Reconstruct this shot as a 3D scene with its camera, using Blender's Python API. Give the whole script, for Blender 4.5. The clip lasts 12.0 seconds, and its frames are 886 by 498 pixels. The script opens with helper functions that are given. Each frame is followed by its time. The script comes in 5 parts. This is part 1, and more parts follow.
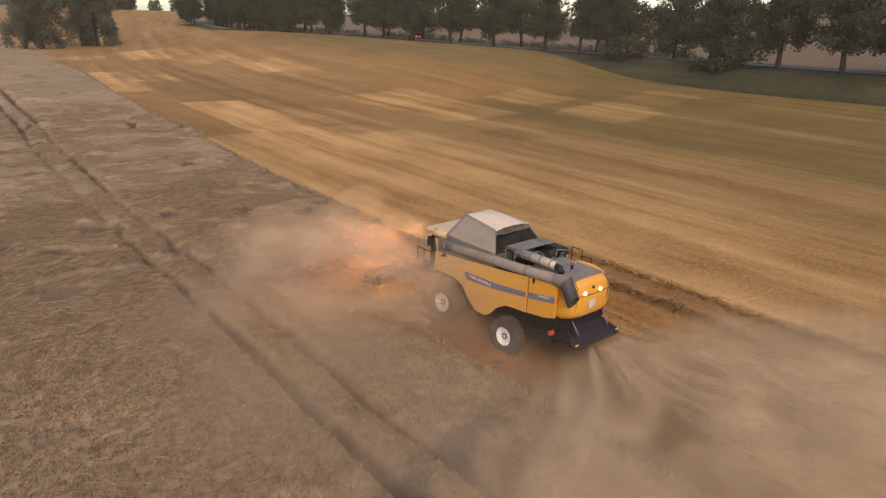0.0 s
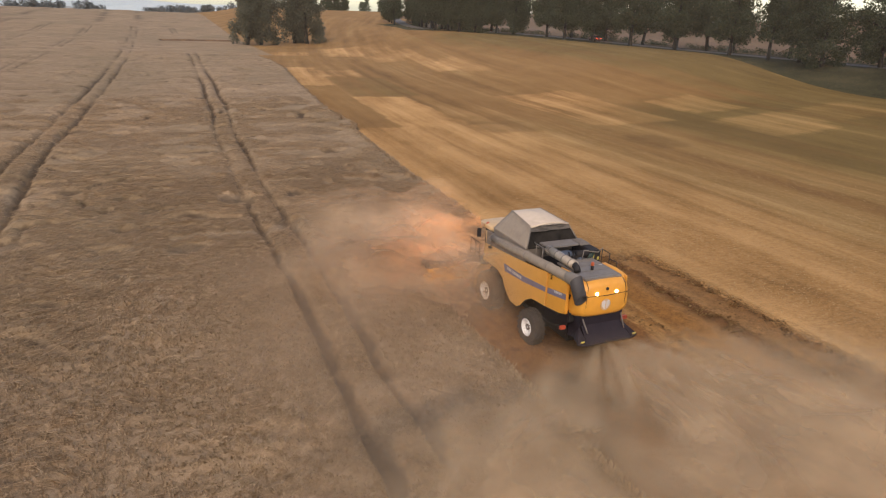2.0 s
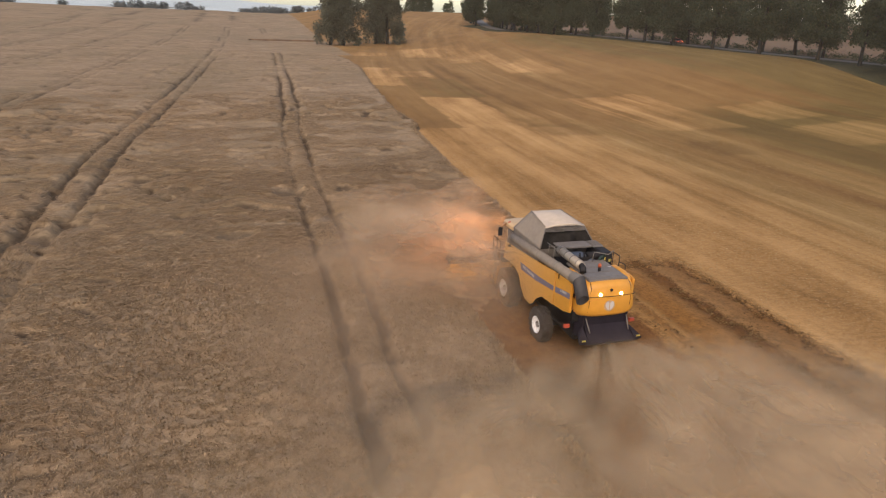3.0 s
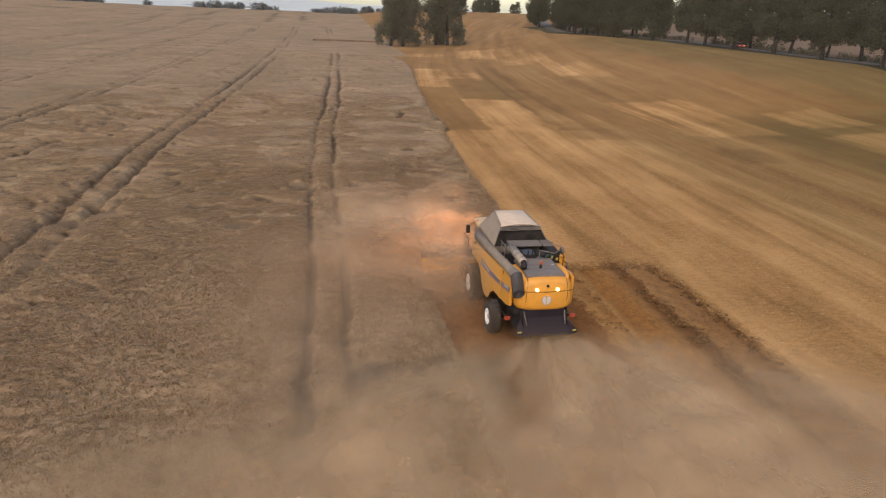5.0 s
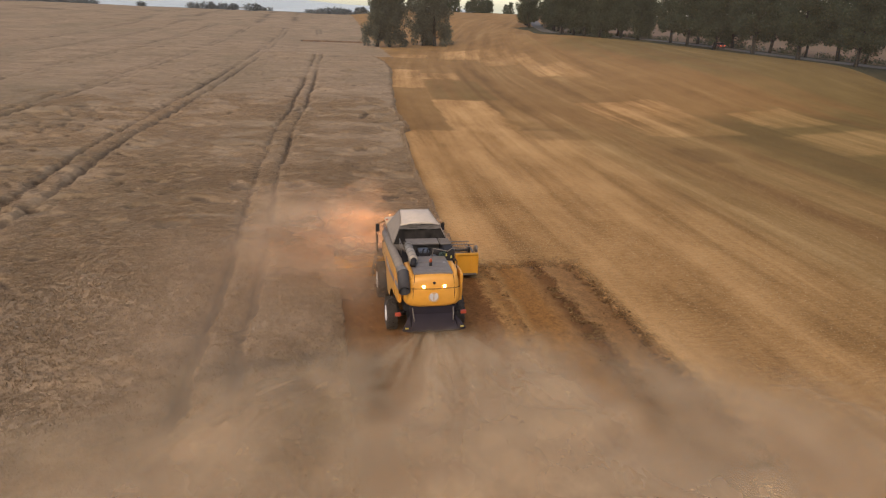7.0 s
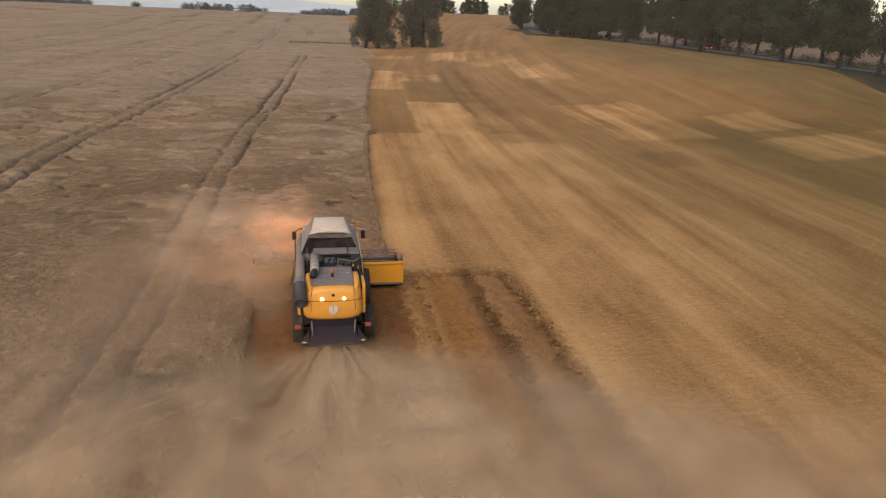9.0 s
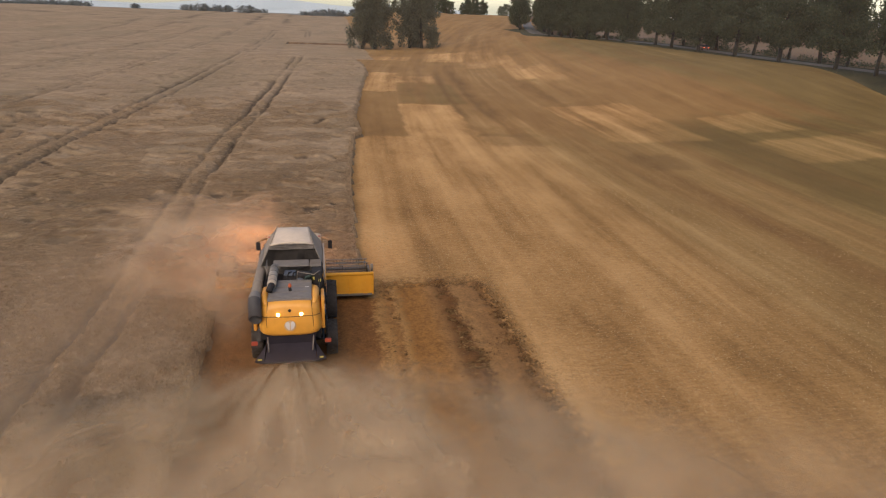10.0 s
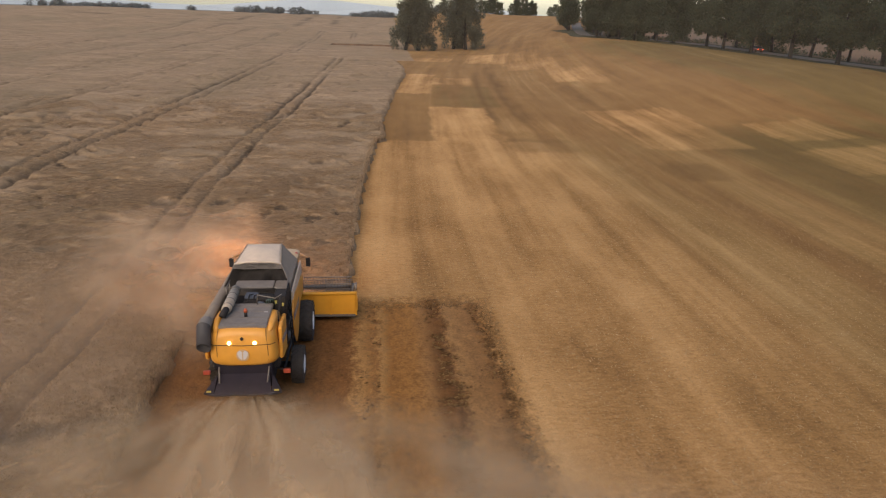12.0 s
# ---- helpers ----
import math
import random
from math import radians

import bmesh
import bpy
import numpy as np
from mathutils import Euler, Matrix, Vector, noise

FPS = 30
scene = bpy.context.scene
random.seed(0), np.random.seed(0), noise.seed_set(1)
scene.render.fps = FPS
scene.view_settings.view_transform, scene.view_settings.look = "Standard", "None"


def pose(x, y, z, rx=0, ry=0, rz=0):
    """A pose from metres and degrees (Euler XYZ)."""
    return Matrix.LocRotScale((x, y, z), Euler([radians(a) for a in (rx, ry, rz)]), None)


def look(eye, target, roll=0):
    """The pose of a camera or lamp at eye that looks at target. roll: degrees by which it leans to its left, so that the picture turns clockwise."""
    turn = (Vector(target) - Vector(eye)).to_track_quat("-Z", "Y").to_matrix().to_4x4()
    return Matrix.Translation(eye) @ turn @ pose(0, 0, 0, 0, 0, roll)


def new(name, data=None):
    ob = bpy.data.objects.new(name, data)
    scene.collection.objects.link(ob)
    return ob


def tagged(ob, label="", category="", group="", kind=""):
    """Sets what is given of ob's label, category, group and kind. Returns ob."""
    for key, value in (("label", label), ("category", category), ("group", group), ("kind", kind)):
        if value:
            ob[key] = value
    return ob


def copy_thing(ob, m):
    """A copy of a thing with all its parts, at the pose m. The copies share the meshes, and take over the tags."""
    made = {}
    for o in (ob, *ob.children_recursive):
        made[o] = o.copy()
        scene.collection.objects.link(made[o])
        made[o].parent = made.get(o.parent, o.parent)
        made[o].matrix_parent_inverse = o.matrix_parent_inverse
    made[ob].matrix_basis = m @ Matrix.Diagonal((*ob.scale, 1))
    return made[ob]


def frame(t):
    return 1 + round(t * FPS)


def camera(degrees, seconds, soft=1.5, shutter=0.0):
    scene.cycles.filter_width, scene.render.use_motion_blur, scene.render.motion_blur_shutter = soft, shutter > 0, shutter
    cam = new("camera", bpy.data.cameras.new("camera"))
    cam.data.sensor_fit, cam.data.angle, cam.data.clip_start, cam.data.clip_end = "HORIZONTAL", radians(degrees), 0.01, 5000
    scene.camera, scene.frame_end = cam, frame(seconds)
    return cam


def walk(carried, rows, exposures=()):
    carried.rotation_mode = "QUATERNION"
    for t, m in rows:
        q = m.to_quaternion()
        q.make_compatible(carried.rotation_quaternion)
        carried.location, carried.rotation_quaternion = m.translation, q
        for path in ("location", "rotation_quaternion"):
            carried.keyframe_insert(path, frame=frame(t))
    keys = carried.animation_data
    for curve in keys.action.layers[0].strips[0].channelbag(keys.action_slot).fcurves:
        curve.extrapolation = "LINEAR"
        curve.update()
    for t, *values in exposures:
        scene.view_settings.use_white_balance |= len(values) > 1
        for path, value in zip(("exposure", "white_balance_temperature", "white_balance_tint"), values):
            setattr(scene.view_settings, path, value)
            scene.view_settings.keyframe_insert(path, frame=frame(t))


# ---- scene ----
cam = camera(67.5, 12.0, soft=1.2)
PATH = [
    (0, (-19.032, -20.164, 12.549), (-17.806, -18.725, 11.895), 2.0),
    (0.5, (-18.135, -21.509, 12.649), (-17.017, -19.987, 11.991), 2.1),
    (1, (-17.277, -22.848, 12.777), (-16.272, -21.251, 12.115), 2.2),
    (1.5, (-16.325, -24.016, 12.901), (-15.436, -22.354, 12.235), 2.2),
    (2, (-15.363, -25.265, 13.105), (-14.593, -23.546, 12.433), 2.2),
    (2.5, (-14.396, -26.327, 13.243), (-13.735, -24.564, 12.568), 2.4),
    (3, (-13.343, -27.295, 13.402), (-12.789, -25.497, 12.724), 2.3),
    (5, (-9.337, -30.595, 14.122), (-8.969, -28.752, 13.437), 2.5),
    (5.5, (-8.3, -31.044, 14.208), (-7.934, -29.201, 13.524), 2.4),
    (6, (-7.15, -31.65, 14.366), (-6.782, -29.807, 13.681), 2.4),
    (6.5, (-6.035, -32.004, 14.438), (-5.666, -30.162, 13.753), 2.4),
    (7, (-4.816, -32.085, 14.438), (-4.447, -30.242, 13.754), 2.4),
    (9, (-0.557, -31.685, 14.605), (-0.187, -29.841, 13.924), 2.5),
    (9.5, (0.413, -31.368, 14.651), (0.779, -29.523, 13.972), 2.2),
    (10, (1.249, -30.777, 14.762), (1.613, -28.932, 14.082), 2.3),
    (10.5, (2.059, -30.216, 14.794), (2.406, -28.367, 14.116), 2.2),
    (11, (2.954, -29.759, 14.933), (3.265, -27.904, 14.252), 2.2),
    (11.5, (3.755, -29.12, 14.931), (4.023, -27.259, 14.249), 2.2),
    (12, (4.549, -28.404, 14.837), (4.773, -26.537, 14.154), 2.1),
]
EXPOSURE = [(0, 0.9, 7450, 15), (3, 0.83, 7450, 15), (6.5, 0.75, 7450, 15), (12, 0.69, 7450, 15)]
walk(cam, [(t, look(eye, to, roll)) for t, eye, to, roll in PATH], EXPOSURE)

# world, sun
world = bpy.data.worlds.new("world")
scene.world = world
world.use_nodes = True
wnt = world.node_tree
sky = wnt.nodes.new("ShaderNodeTexSky")
sky.sky_type = 'NISHITA'
sky.sun_disc = False
sky.sun_elevation = radians(32)
sky.sun_rotation = radians(-150)
sky.dust_density = 1.0
sky.ozone_density = 2.5
wnt.links.new(sky.outputs[0], wnt.nodes["Background"].inputs[0])
wnt.nodes["Background"].inputs[1].default_value = 0.13

sun_data = bpy.data.lights.new("sun", 'SUN')
sun_data.energy = 1.3
sun_data.angle = radians(60)
sun_data.color = (1.0, 0.86, 0.7)
sun = new("sun", sun_data)
sun.matrix_world = look((-50, -87, 120), (0, 0, 0))

scene.cycles.transparent_max_bounces = 24

# ---- materials ----


def nodes_of(name):
    m = bpy.data.materials.new(name)
    m.use_nodes = True
    nt = m.node_tree
    return m, nt, nt.nodes["Principled BSDF"]


def link(nt, a, b):
    nt.links.new(a, b)


def noise_node(nt, vec, scale, detail=4.0, rough=0.6):
    n = nt.nodes.new("ShaderNodeTexNoise")
    n.inputs["Scale"].default_value = scale
    n.inputs["Detail"].default_value = detail
    n.inputs["Roughness"].default_value = rough
    if vec is not None:
        link(nt, vec, n.inputs["Vector"])
    return n.outputs["Fac"]


def mathn(nt, op, a, b=None, clamp=False):
    n = nt.nodes.new("ShaderNodeMath")
    n.operation = op
    n.use_clamp = clamp
    for k, v in enumerate((a, b)):
        if v is None:
            continue
        if isinstance(v, (int, float)):
            n.inputs[k].default_value = v
        else:
            link(nt, v, n.inputs[k])
    return n.outputs[0]


def ramp(nt, fac, stops):
    n = nt.nodes.new("ShaderNodeValToRGB")
    el = n.color_ramp.elements
    while len(el) < len(stops):
        el.new(0.5)
    for e, (p, c) in zip(el, stops):
        e.position = p
        e.color = (*c, 1)
    link(nt, fac, n.inputs[0])
    return n.outputs[0]


def mixc(nt, fac, a, b, mode='MIX'):
    n = nt.nodes.new("ShaderNodeMix")
    n.data_type = 'RGBA'
    n.blend_type = mode
    for k, v in ((0, fac), (6, a), (7, b)):
        if isinstance(v, (int, float)):
            n.inputs[k].default_value = v
        elif isinstance(v, tuple):
            n.inputs[k].default_value = (*v, 1)
        else:
            link(nt, v, n.inputs[k])
    return n.outputs[2]


def bump(nt, bsdf, height, strength, dist):
    n = nt.nodes.new("ShaderNodeBump")
    n.inputs["Strength"].default_value = strength
    n.inputs["Distance"].default_value = dist
    link(nt, height, n.inputs["Height"])
    link(nt, n.outputs[0], bsdf.inputs["Normal"])


def position(nt):
    return nt.nodes.new("ShaderNodeNewGeometry").outputs["Position"]


def objpos(nt):
    return nt.nodes.new("ShaderNodeTexCoord").outputs["Object"]


def field_coords(nt, bend):
    """Coordinates that run along the rows of the field, which bend with the distance."""
    sep = nt.nodes.new("ShaderNodeSeparateXYZ")
    link(nt, position(nt), sep.inputs[0])
    y = mathn(nt, 'MAXIMUM', sep.outputs[1], 0.0)
    off = mathn(nt, 'MULTIPLY', mathn(nt, 'MULTIPLY', y, y), bend)
    u = mathn(nt, 'SUBTRACT', sep.outputs[0], off)
    return u, sep.outputs[1], sep.outputs[2]


def vec(nt, x, y, z):
    n = nt.nodes.new("ShaderNodeCombineXYZ")
    for k, v in enumerate((x, y, z)):
        if isinstance(v, (int, float)):
            n.inputs[k].default_value = v
        else:
            link(nt, v, n.inputs[k])
    return n.outputs[0]


def mat_plain(name, col, rough=0.6, metal=0.0, grain=0.25, scale=6.0, dusty=0.0, dust=(0.42, 0.32, 0.22), spec=0.5, nose_haze=0.0):
    m, nt, b = nodes_of(name)
    p = objpos(nt)
    f = noise_node(nt, p, scale, 6)
    f2 = noise_node(nt, p, scale * 0.17, 3)
    dark = tuple(c * (1 - grain) for c in col)
    lite = tuple(min(1, c * (1 + grain * 0.6)) for c in col)
    c = ramp(nt, f, [(0.3, dark), (0.7, lite)])
    if dusty:
        k = mathn(nt, 'MULTIPLY', mathn(nt, 'ADD', f2, mathn(nt, 'MULTIPLY', f, 0.4)), dusty, True)
        if nose_haze:
            # airborne dust haze put into the paint, thicker towards the cutting end
            sep = nt.nodes.new("ShaderNodeSeparateXYZ")
            link(nt, p, sep.inputs[0])
            w = mathn(nt, 'MULTIPLY', mathn(nt, 'ADD', sep.outputs[1], 3.6), nose_haze / 4.4, True)
            k = mathn(nt, 'ADD', k, mathn(nt, 'MULTIPLY', w, mathn(nt, 'ADD', f2, 0.4)), True)
        c = mixc(nt, k, c, dust)
    link(nt, c, b.inputs["Base Color"])
    b.inputs["Roughness"].default_value = rough
    b.inputs["Metallic"].default_value = metal
    b.inputs["Specular IOR Level"].default_value = spec
    bump(nt, b, f, 0.15, 0.01)
    return m


def mat_emit(name, col, power):
    m, nt, b = nodes_of(name)
    b.inputs["Base Color"].default_value = (*col, 1)
    b.inputs["Emission Color"].default_value = (*col, 1)
    b.inputs["Emission Strength"].default_value = power
    return m


def mat_field(name, stops, bend, cross, along, fine, fine_amount, bump_d, rough=0.95, tint=None, soil=None, cover=False, streaky=0.75, swirl=0.0, comb=0.8):
    """Straw and stubble: broad streaks along the rows, mottles and a fine grain."""
    m, nt, b = nodes_of(name)
    u, y, z = field_coords(nt, bend)
    if swirl:
        w1 = noise_node(nt, position(nt), 0.11, 3)
        w2 = noise_node(nt, vec(nt, u, y, 40.0), 0.13, 3)
        u = mathn(nt, 'ADD', u, mathn(nt, 'MULTIPLY', mathn(nt, 'SUBTRACT', w1, 0.5), swirl))
        y = mathn(nt, 'ADD', y, mathn(nt, 'MULTIPLY', mathn(nt, 'SUBTRACT', w2, 0.5), swirl))
    streak = noise_node(nt, vec(nt, mathn(nt, 'MULTIPLY', u, cross), mathn(nt, 'MULTIPLY', y, along), 0.0), 1.0, 5, 0.62)
    broad = noise_node(nt, vec(nt, mathn(nt, 'MULTIPLY', u, cross * 0.3), mathn(nt, 'MULTIPLY', y, along * 0.8), 5.0), 1.0, 3, 0.5)
    streak = mathn(nt, 'ADD', mathn(nt, 'MULTIPLY', streak, 0.6), mathn(nt, 'MULTIPLY', broad, 0.4))
    mott = noise_node(nt, vec(nt, u, y, 0.0), 0.11, 4)
    tread = noise_node(nt, vec(nt, mathn(nt, 'MULTIPLY', u, 1.7), mathn(nt, 'MULTIPLY', y, 4.2), 0.0), 1.0, 5, 0.7)
    grain = noise_node(nt, position(nt), fine, 6, 0.75)
    f = mathn(nt, 'ADD', mathn(nt, 'MULTIPLY', mathn(nt, 'SUBTRACT', streak, 0.5), streaky), mathn(nt, 'MULTIPLY', mott, 0.25))
    f = mathn(nt, 'ADD', f, 0.375)
    f = mathn(nt, 'ADD', f, mathn(nt, 'MULTIPLY', mathn(nt, 'SUBTRACT', grain, 0.5), fine_amount))
    f = mathn(nt, 'ADD', f, mathn(nt, 'MULTIPLY', mathn(nt, 'SUBTRACT', tread, 0.5), fine_amount * comb))
    c = ramp(nt, f, stops)
    if tint:
        k = ramp(nt, noise_node(nt, vec(nt, u, mathn(nt, 'MULTIPLY', y, 0.5), 3.0), 0.05, 3), [(0.45, (0, 0, 0)), (0.65, (1, 1, 1))])
        c = mixc(nt, mathn(nt, 'MULTIPLY', k, 0.5), c, tint)
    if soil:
        # Sunk tracks and hollows darken: bare soil and stems, with shade put in.
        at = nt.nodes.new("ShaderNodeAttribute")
        at.attribute_name = "soil_and_shade"
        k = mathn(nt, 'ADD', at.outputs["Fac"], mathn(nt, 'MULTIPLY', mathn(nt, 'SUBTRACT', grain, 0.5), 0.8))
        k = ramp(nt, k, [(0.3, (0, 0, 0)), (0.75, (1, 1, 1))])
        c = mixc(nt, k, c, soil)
    link(nt, c, b.inputs["Base Color"])
    b.inputs["Roughness"].default_value = rough
    b.inputs["Specular IOR Level"].default_value = 0.15
    hgt = mathn(nt, 'ADD', mathn(nt, 'MULTIPLY', grain, 0.6), mathn(nt, 'MULTIPLY', tread, 0.6))
    bump(nt, b, hgt, 0.8, bump_d)
    if cover:
        # scattered thinner towards the rim
        ac = nt.nodes.new("ShaderNodeAttribute")
        ac.attribute_name = "cover"
        k = mathn(nt, 'ADD', ac.outputs["Fac"], mathn(nt, 'MULTIPLY', mathn(nt, 'SUBTRACT', grain, 0.5), 0.9))
        k = mathn(nt, 'ADD', k, mathn(nt, 'MULTIPLY', mathn(nt, 'SUBTRACT', tread, 0.5), 0.9))
        k = ramp(nt, k, [(0.12, (0, 0, 0)), (0.95, (1, 1, 1))])
        tp = nt.nodes.new("ShaderNodeBsdfTransparent")
        mx = nt.nodes.new("ShaderNodeMixShader")
        link(nt, k, mx.inputs[0])
        link(nt, tp.outputs[0], mx.inputs[1])
        link(nt, b.outputs[0], mx.inputs[2])
        link(nt, mx.outputs[0], nt.nodes["Material Output"].inputs[0])
    return m


def mat_stubble():
    """Old brown stubble with pale straw lying on it in swaths; the cover is stored on the ground."""
    m, nt, b = nodes_of("stubble")
    u, y, z = field_coords(nt, 0.00055)
    sway = noise_node(nt, position(nt), 0.06, 3)
    u2 = mathn(nt, 'ADD', u, mathn(nt, 'MULTIPLY', mathn(nt, 'SUBTRACT', sway, 0.5), 3.0))
    swath = noise_node(nt, vec(nt, mathn(nt, 'MULTIPLY', u2, 0.3), mathn(nt, 'MULTIPLY', y, 0.012), 0.0), 1.0, 3, 0.5)
    rows = noise_node(nt, vec(nt, mathn(nt, 'MULTIPLY', u, 1.3), mathn(nt, 'MULTIPLY', y, 0.03), 4.0), 1.0, 4, 0.6)
    mott = noise_node(nt, vec(nt, u, mathn(nt, 'MULTIPLY', y, 0.6), 9.0), 0.16, 4, 0.6)
    tread = noise_node(nt, vec(nt, mathn(nt, 'MULTIPLY', u, 1.7), mathn(nt, 'MULTIPLY', y, 4.2), 0.0), 1.0, 5, 0.7)
    grain = noise_node(nt, position(nt), 7.0, 6, 0.75)
    f = mathn(nt, 'ADD', mathn(nt, 'MULTIPLY', mathn(nt, 'SUBTRACT', swath, 0.5), 0.66), mathn(nt, 'MULTIPLY', mathn(nt, 'SUBTRACT', rows, 0.5), 0.2))
    f = mathn(nt, 'ADD', f, mathn(nt, 'MULTIPLY', mathn(nt, 'SUBTRACT', mott, 0.5), 0.46))
    g = mathn(nt, 'ADD', mathn(nt, 'MULTIPLY', mathn(nt, 'SUBTRACT', grain, 0.5), 0.42), mathn(nt, 'MULTIPLY', mathn(nt, 'SUBTRACT', tread, 0.5), 0.36))
    f = mathn(nt, 'ADD', mathn(nt, 'ADD', f, g), 0.5)
    calm = mathn(nt, 'ADD', mathn(nt, 'MULTIPLY', mathn(nt, 'SUBTRACT', f, 0.5), 0.7), 0.5)
    pale = ramp(nt, f, [(0.3, (0.19, 0.097, 0.033)), (0.43, (0.335, 0.178, 0.064)), (0.54, (0.45, 0.25, 0.097)), (0.7, (0.58, 0.345, 0.148))])
    old = ramp(nt, calm, [(0.28, (0.146, 0.076, 0.026)), (0.45, (0.236, 0.127, 0.045)), (0.56, (0.285, 0.158, 0.058)), (0.72, (0.375, 0.217, 0.087))])
    olive = ramp(nt, calm, [(0.3, (0.102, 0.065, 0.021)), (0.45, (0.145, 0.093, 0.031)), (0.56, (0.182, 0.118, 0.041)), (0.72, (0.25, 0.165, 0.062))])
    fields = []
    for name in ("straw", "green", "worn"):
        at = nt.nodes.new("ShaderNodeAttribute")
        at.attribute_name = name
        fields.append(at.outputs["Fac"])
    k = mathn(nt, 'ADD', fields[1], mathn(nt, 'MULTIPLY', mathn(nt, 'SUBTRACT', swath, 0.5), 2.0))
    c = mixc(nt, ramp(nt, k, [(0.2, (0, 0, 0)), (0.85, (1, 1, 1))]), old, olive)
    k = mathn(nt, 'ADD', fields[0], mathn(nt, 'MULTIPLY', mathn(nt, 'SUBTRACT', rows, 0.5), 0.5))
    k = mathn(nt, 'ADD', k, mathn(nt, 'MULTIPLY', mathn(nt, 'SUBTRACT', swath, 0.5), 1.1))
    k = mathn(nt, 'ADD', k, mathn(nt, 'MULTIPLY', g, 0.7))
    pale = mixc(nt, mathn(nt, 'MULTIPLY', fields[1], 0.6, True), pale, mixc(nt, f, (0.1, 0.064, 0.02), (0.41, 0.262, 0.095)))
    c = mixc(nt, ramp(nt, k, [(0.12, (0, 0, 0)), (0.9, (1, 1, 1))]), c, pale)
    k = mathn(nt, 'ADD', fields[2], mathn(nt, 'MULTIPLY', g, 0.6))
    c = mixc(nt, ramp(nt, k, [(0.15, (0, 0, 0)), (1.0, (1, 1, 1))]), c, (0.14, 0.076, 0.027))
    link(nt, c, b.inputs["Base Color"])
    b.inputs["Roughness"].default_value = 0.95
    b.inputs["Specular IOR Level"].default_value = 0.15
    bump(nt, b, mathn(nt, 'ADD', mathn(nt, 'MULTIPLY', grain, 0.6), mathn(nt, 'MULTIPLY', tread, 0.6)), 0.8, 0.12)
    return m


M_STUBBLE = mat_stubble()
M_BARE_DARK = mat_field("dark_bare_soil", [(0.36, (0.08, 0.037, 0.014)), (0.5, (0.155, 0.076, 0.029)), (0.64, (0.3, 0.175, 0.078))],
                        0.0, 0.9, 0.05, 8.0, 0.5, 0.12, cover=True)


def mat_fresh():
    """Newly cut strip: bands of bare soil, tufts and wheel-churned clods along the drive; the left band holds dust
    shade.
    """
    m, nt, b = nodes_of("fresh_stubble")
    sep = nt.nodes.new("ShaderNodeSeparateXYZ")
    p = position(nt)
    link(nt, p, sep.inputs[0])
    x, y = sep.outputs[0], sep.outputs[1]
    grain = noise_node(nt, p, 7.0, 6, 0.75)
    lump = noise_node(nt, vec(nt, mathn(nt, 'MULTIPLY', x, 2.2), mathn(nt, 'MULTIPLY', y, 1.7), 0.0), 1.0, 4, 0.6)
    wob = noise_node(nt, vec(nt, mathn(nt, 'MULTIPLY', x, 0.5), mathn(nt, 'MULTIPLY', y, 0.3), 2.0), 1.0, 3)
    u = mathn(nt, 'ADD', x, mathn(nt, 'MULTIPLY', mathn(nt, 'SUBTRACT', wob, 0.5), 1.1))
    u = mathn(nt, 'ADD', u, mathn(nt, 'MULTIPLY', mathn(nt, 'SUBTRACT', lump, 0.5), 0.9))
    u = mathn(nt, 'ADD', u, mathn(nt, 'MULTIPLY', mathn(nt, 'SUBTRACT', grain, 0.5), 0.8))
    # The first band, left of the machine, is darkened for the dust's shadow.
    bands = [(-5.0, (0.165, 0.08, 0.03)), (3.7, (0.195, 0.092, 0.033)), (4.2, (0.35, 0.2, 0.08)), (4.7, (0.26, 0.135, 0.05)), (5.1, (0.33, 0.188, 0.075)),
             (5.5, (0.245, 0.12, 0.037)), (6.7, (0.265, 0.133, 0.043)), (7.2, (0.25, 0.135, 0.055)), (7.55, (0.16, 0.08, 0.031)), (8.1, (0.13, 0.064, 0.026)),
             (8.5, (0.27, 0.155, 0.068)), (9.0, (0.25, 0.14, 0.06)), (9.7, (0.23, 0.125, 0.053)), (10.1, (0.17, 0.088, 0.035)), (10.6, (0.38, 0.22, 0.093)), (13.0, (0.42, 0.24, 0.103))]
    c = ramp(nt, mathn(nt, 'MULTIPLY', mathn(nt, 'ADD', u, 5.0), 1 / 18.0), [((a + 5) / 18.0, k) for a, k in bands])
    g = ramp(nt, mathn(nt, 'ADD', mathn(nt, 'MULTIPLY', grain, 0.6), mathn(nt, 'MULTIPLY', lump, 0.4)), [(0.36, (0.62, 0.56, 0.48)), (0.64, (1.46, 1.35, 1.18))])
    c = mixc(nt, 1.0, c, g, 'MULTIPLY')
    link(nt, c, b.inputs["Base Color"])
    b.inputs["Roughness"].default_value = 0.95
    b.inputs["Specular IOR Level"].default_value = 0.15
    bump(nt, b, mathn(nt, 'ADD', grain, lump), 0.8, 0.1)
    ac = nt.nodes.new("ShaderNodeAttribute")
    ac.attribute_name = "cover"
    k = mathn(nt, 'ADD', ac.outputs["Fac"], mathn(nt, 'MULTIPLY', mathn(nt, 'SUBTRACT', lump, 0.5), 1.0))
    k = mathn(nt, 'ADD', k, mathn(nt, 'MULTIPLY', mathn(nt, 'SUBTRACT', grain, 0.5), 0.6))
    k = ramp(nt, k, [(0.25, (0, 0, 0)), (0.75, (1, 1, 1))])
    tp = nt.nodes.new("ShaderNodeBsdfTransparent")
    mx = nt.nodes.new("ShaderNodeMixShader")
    link(nt, k, mx.inputs[0])
    link(nt, tp.outputs[0], mx.inputs[1])
    link(nt, b.outputs[0], mx.inputs[2])
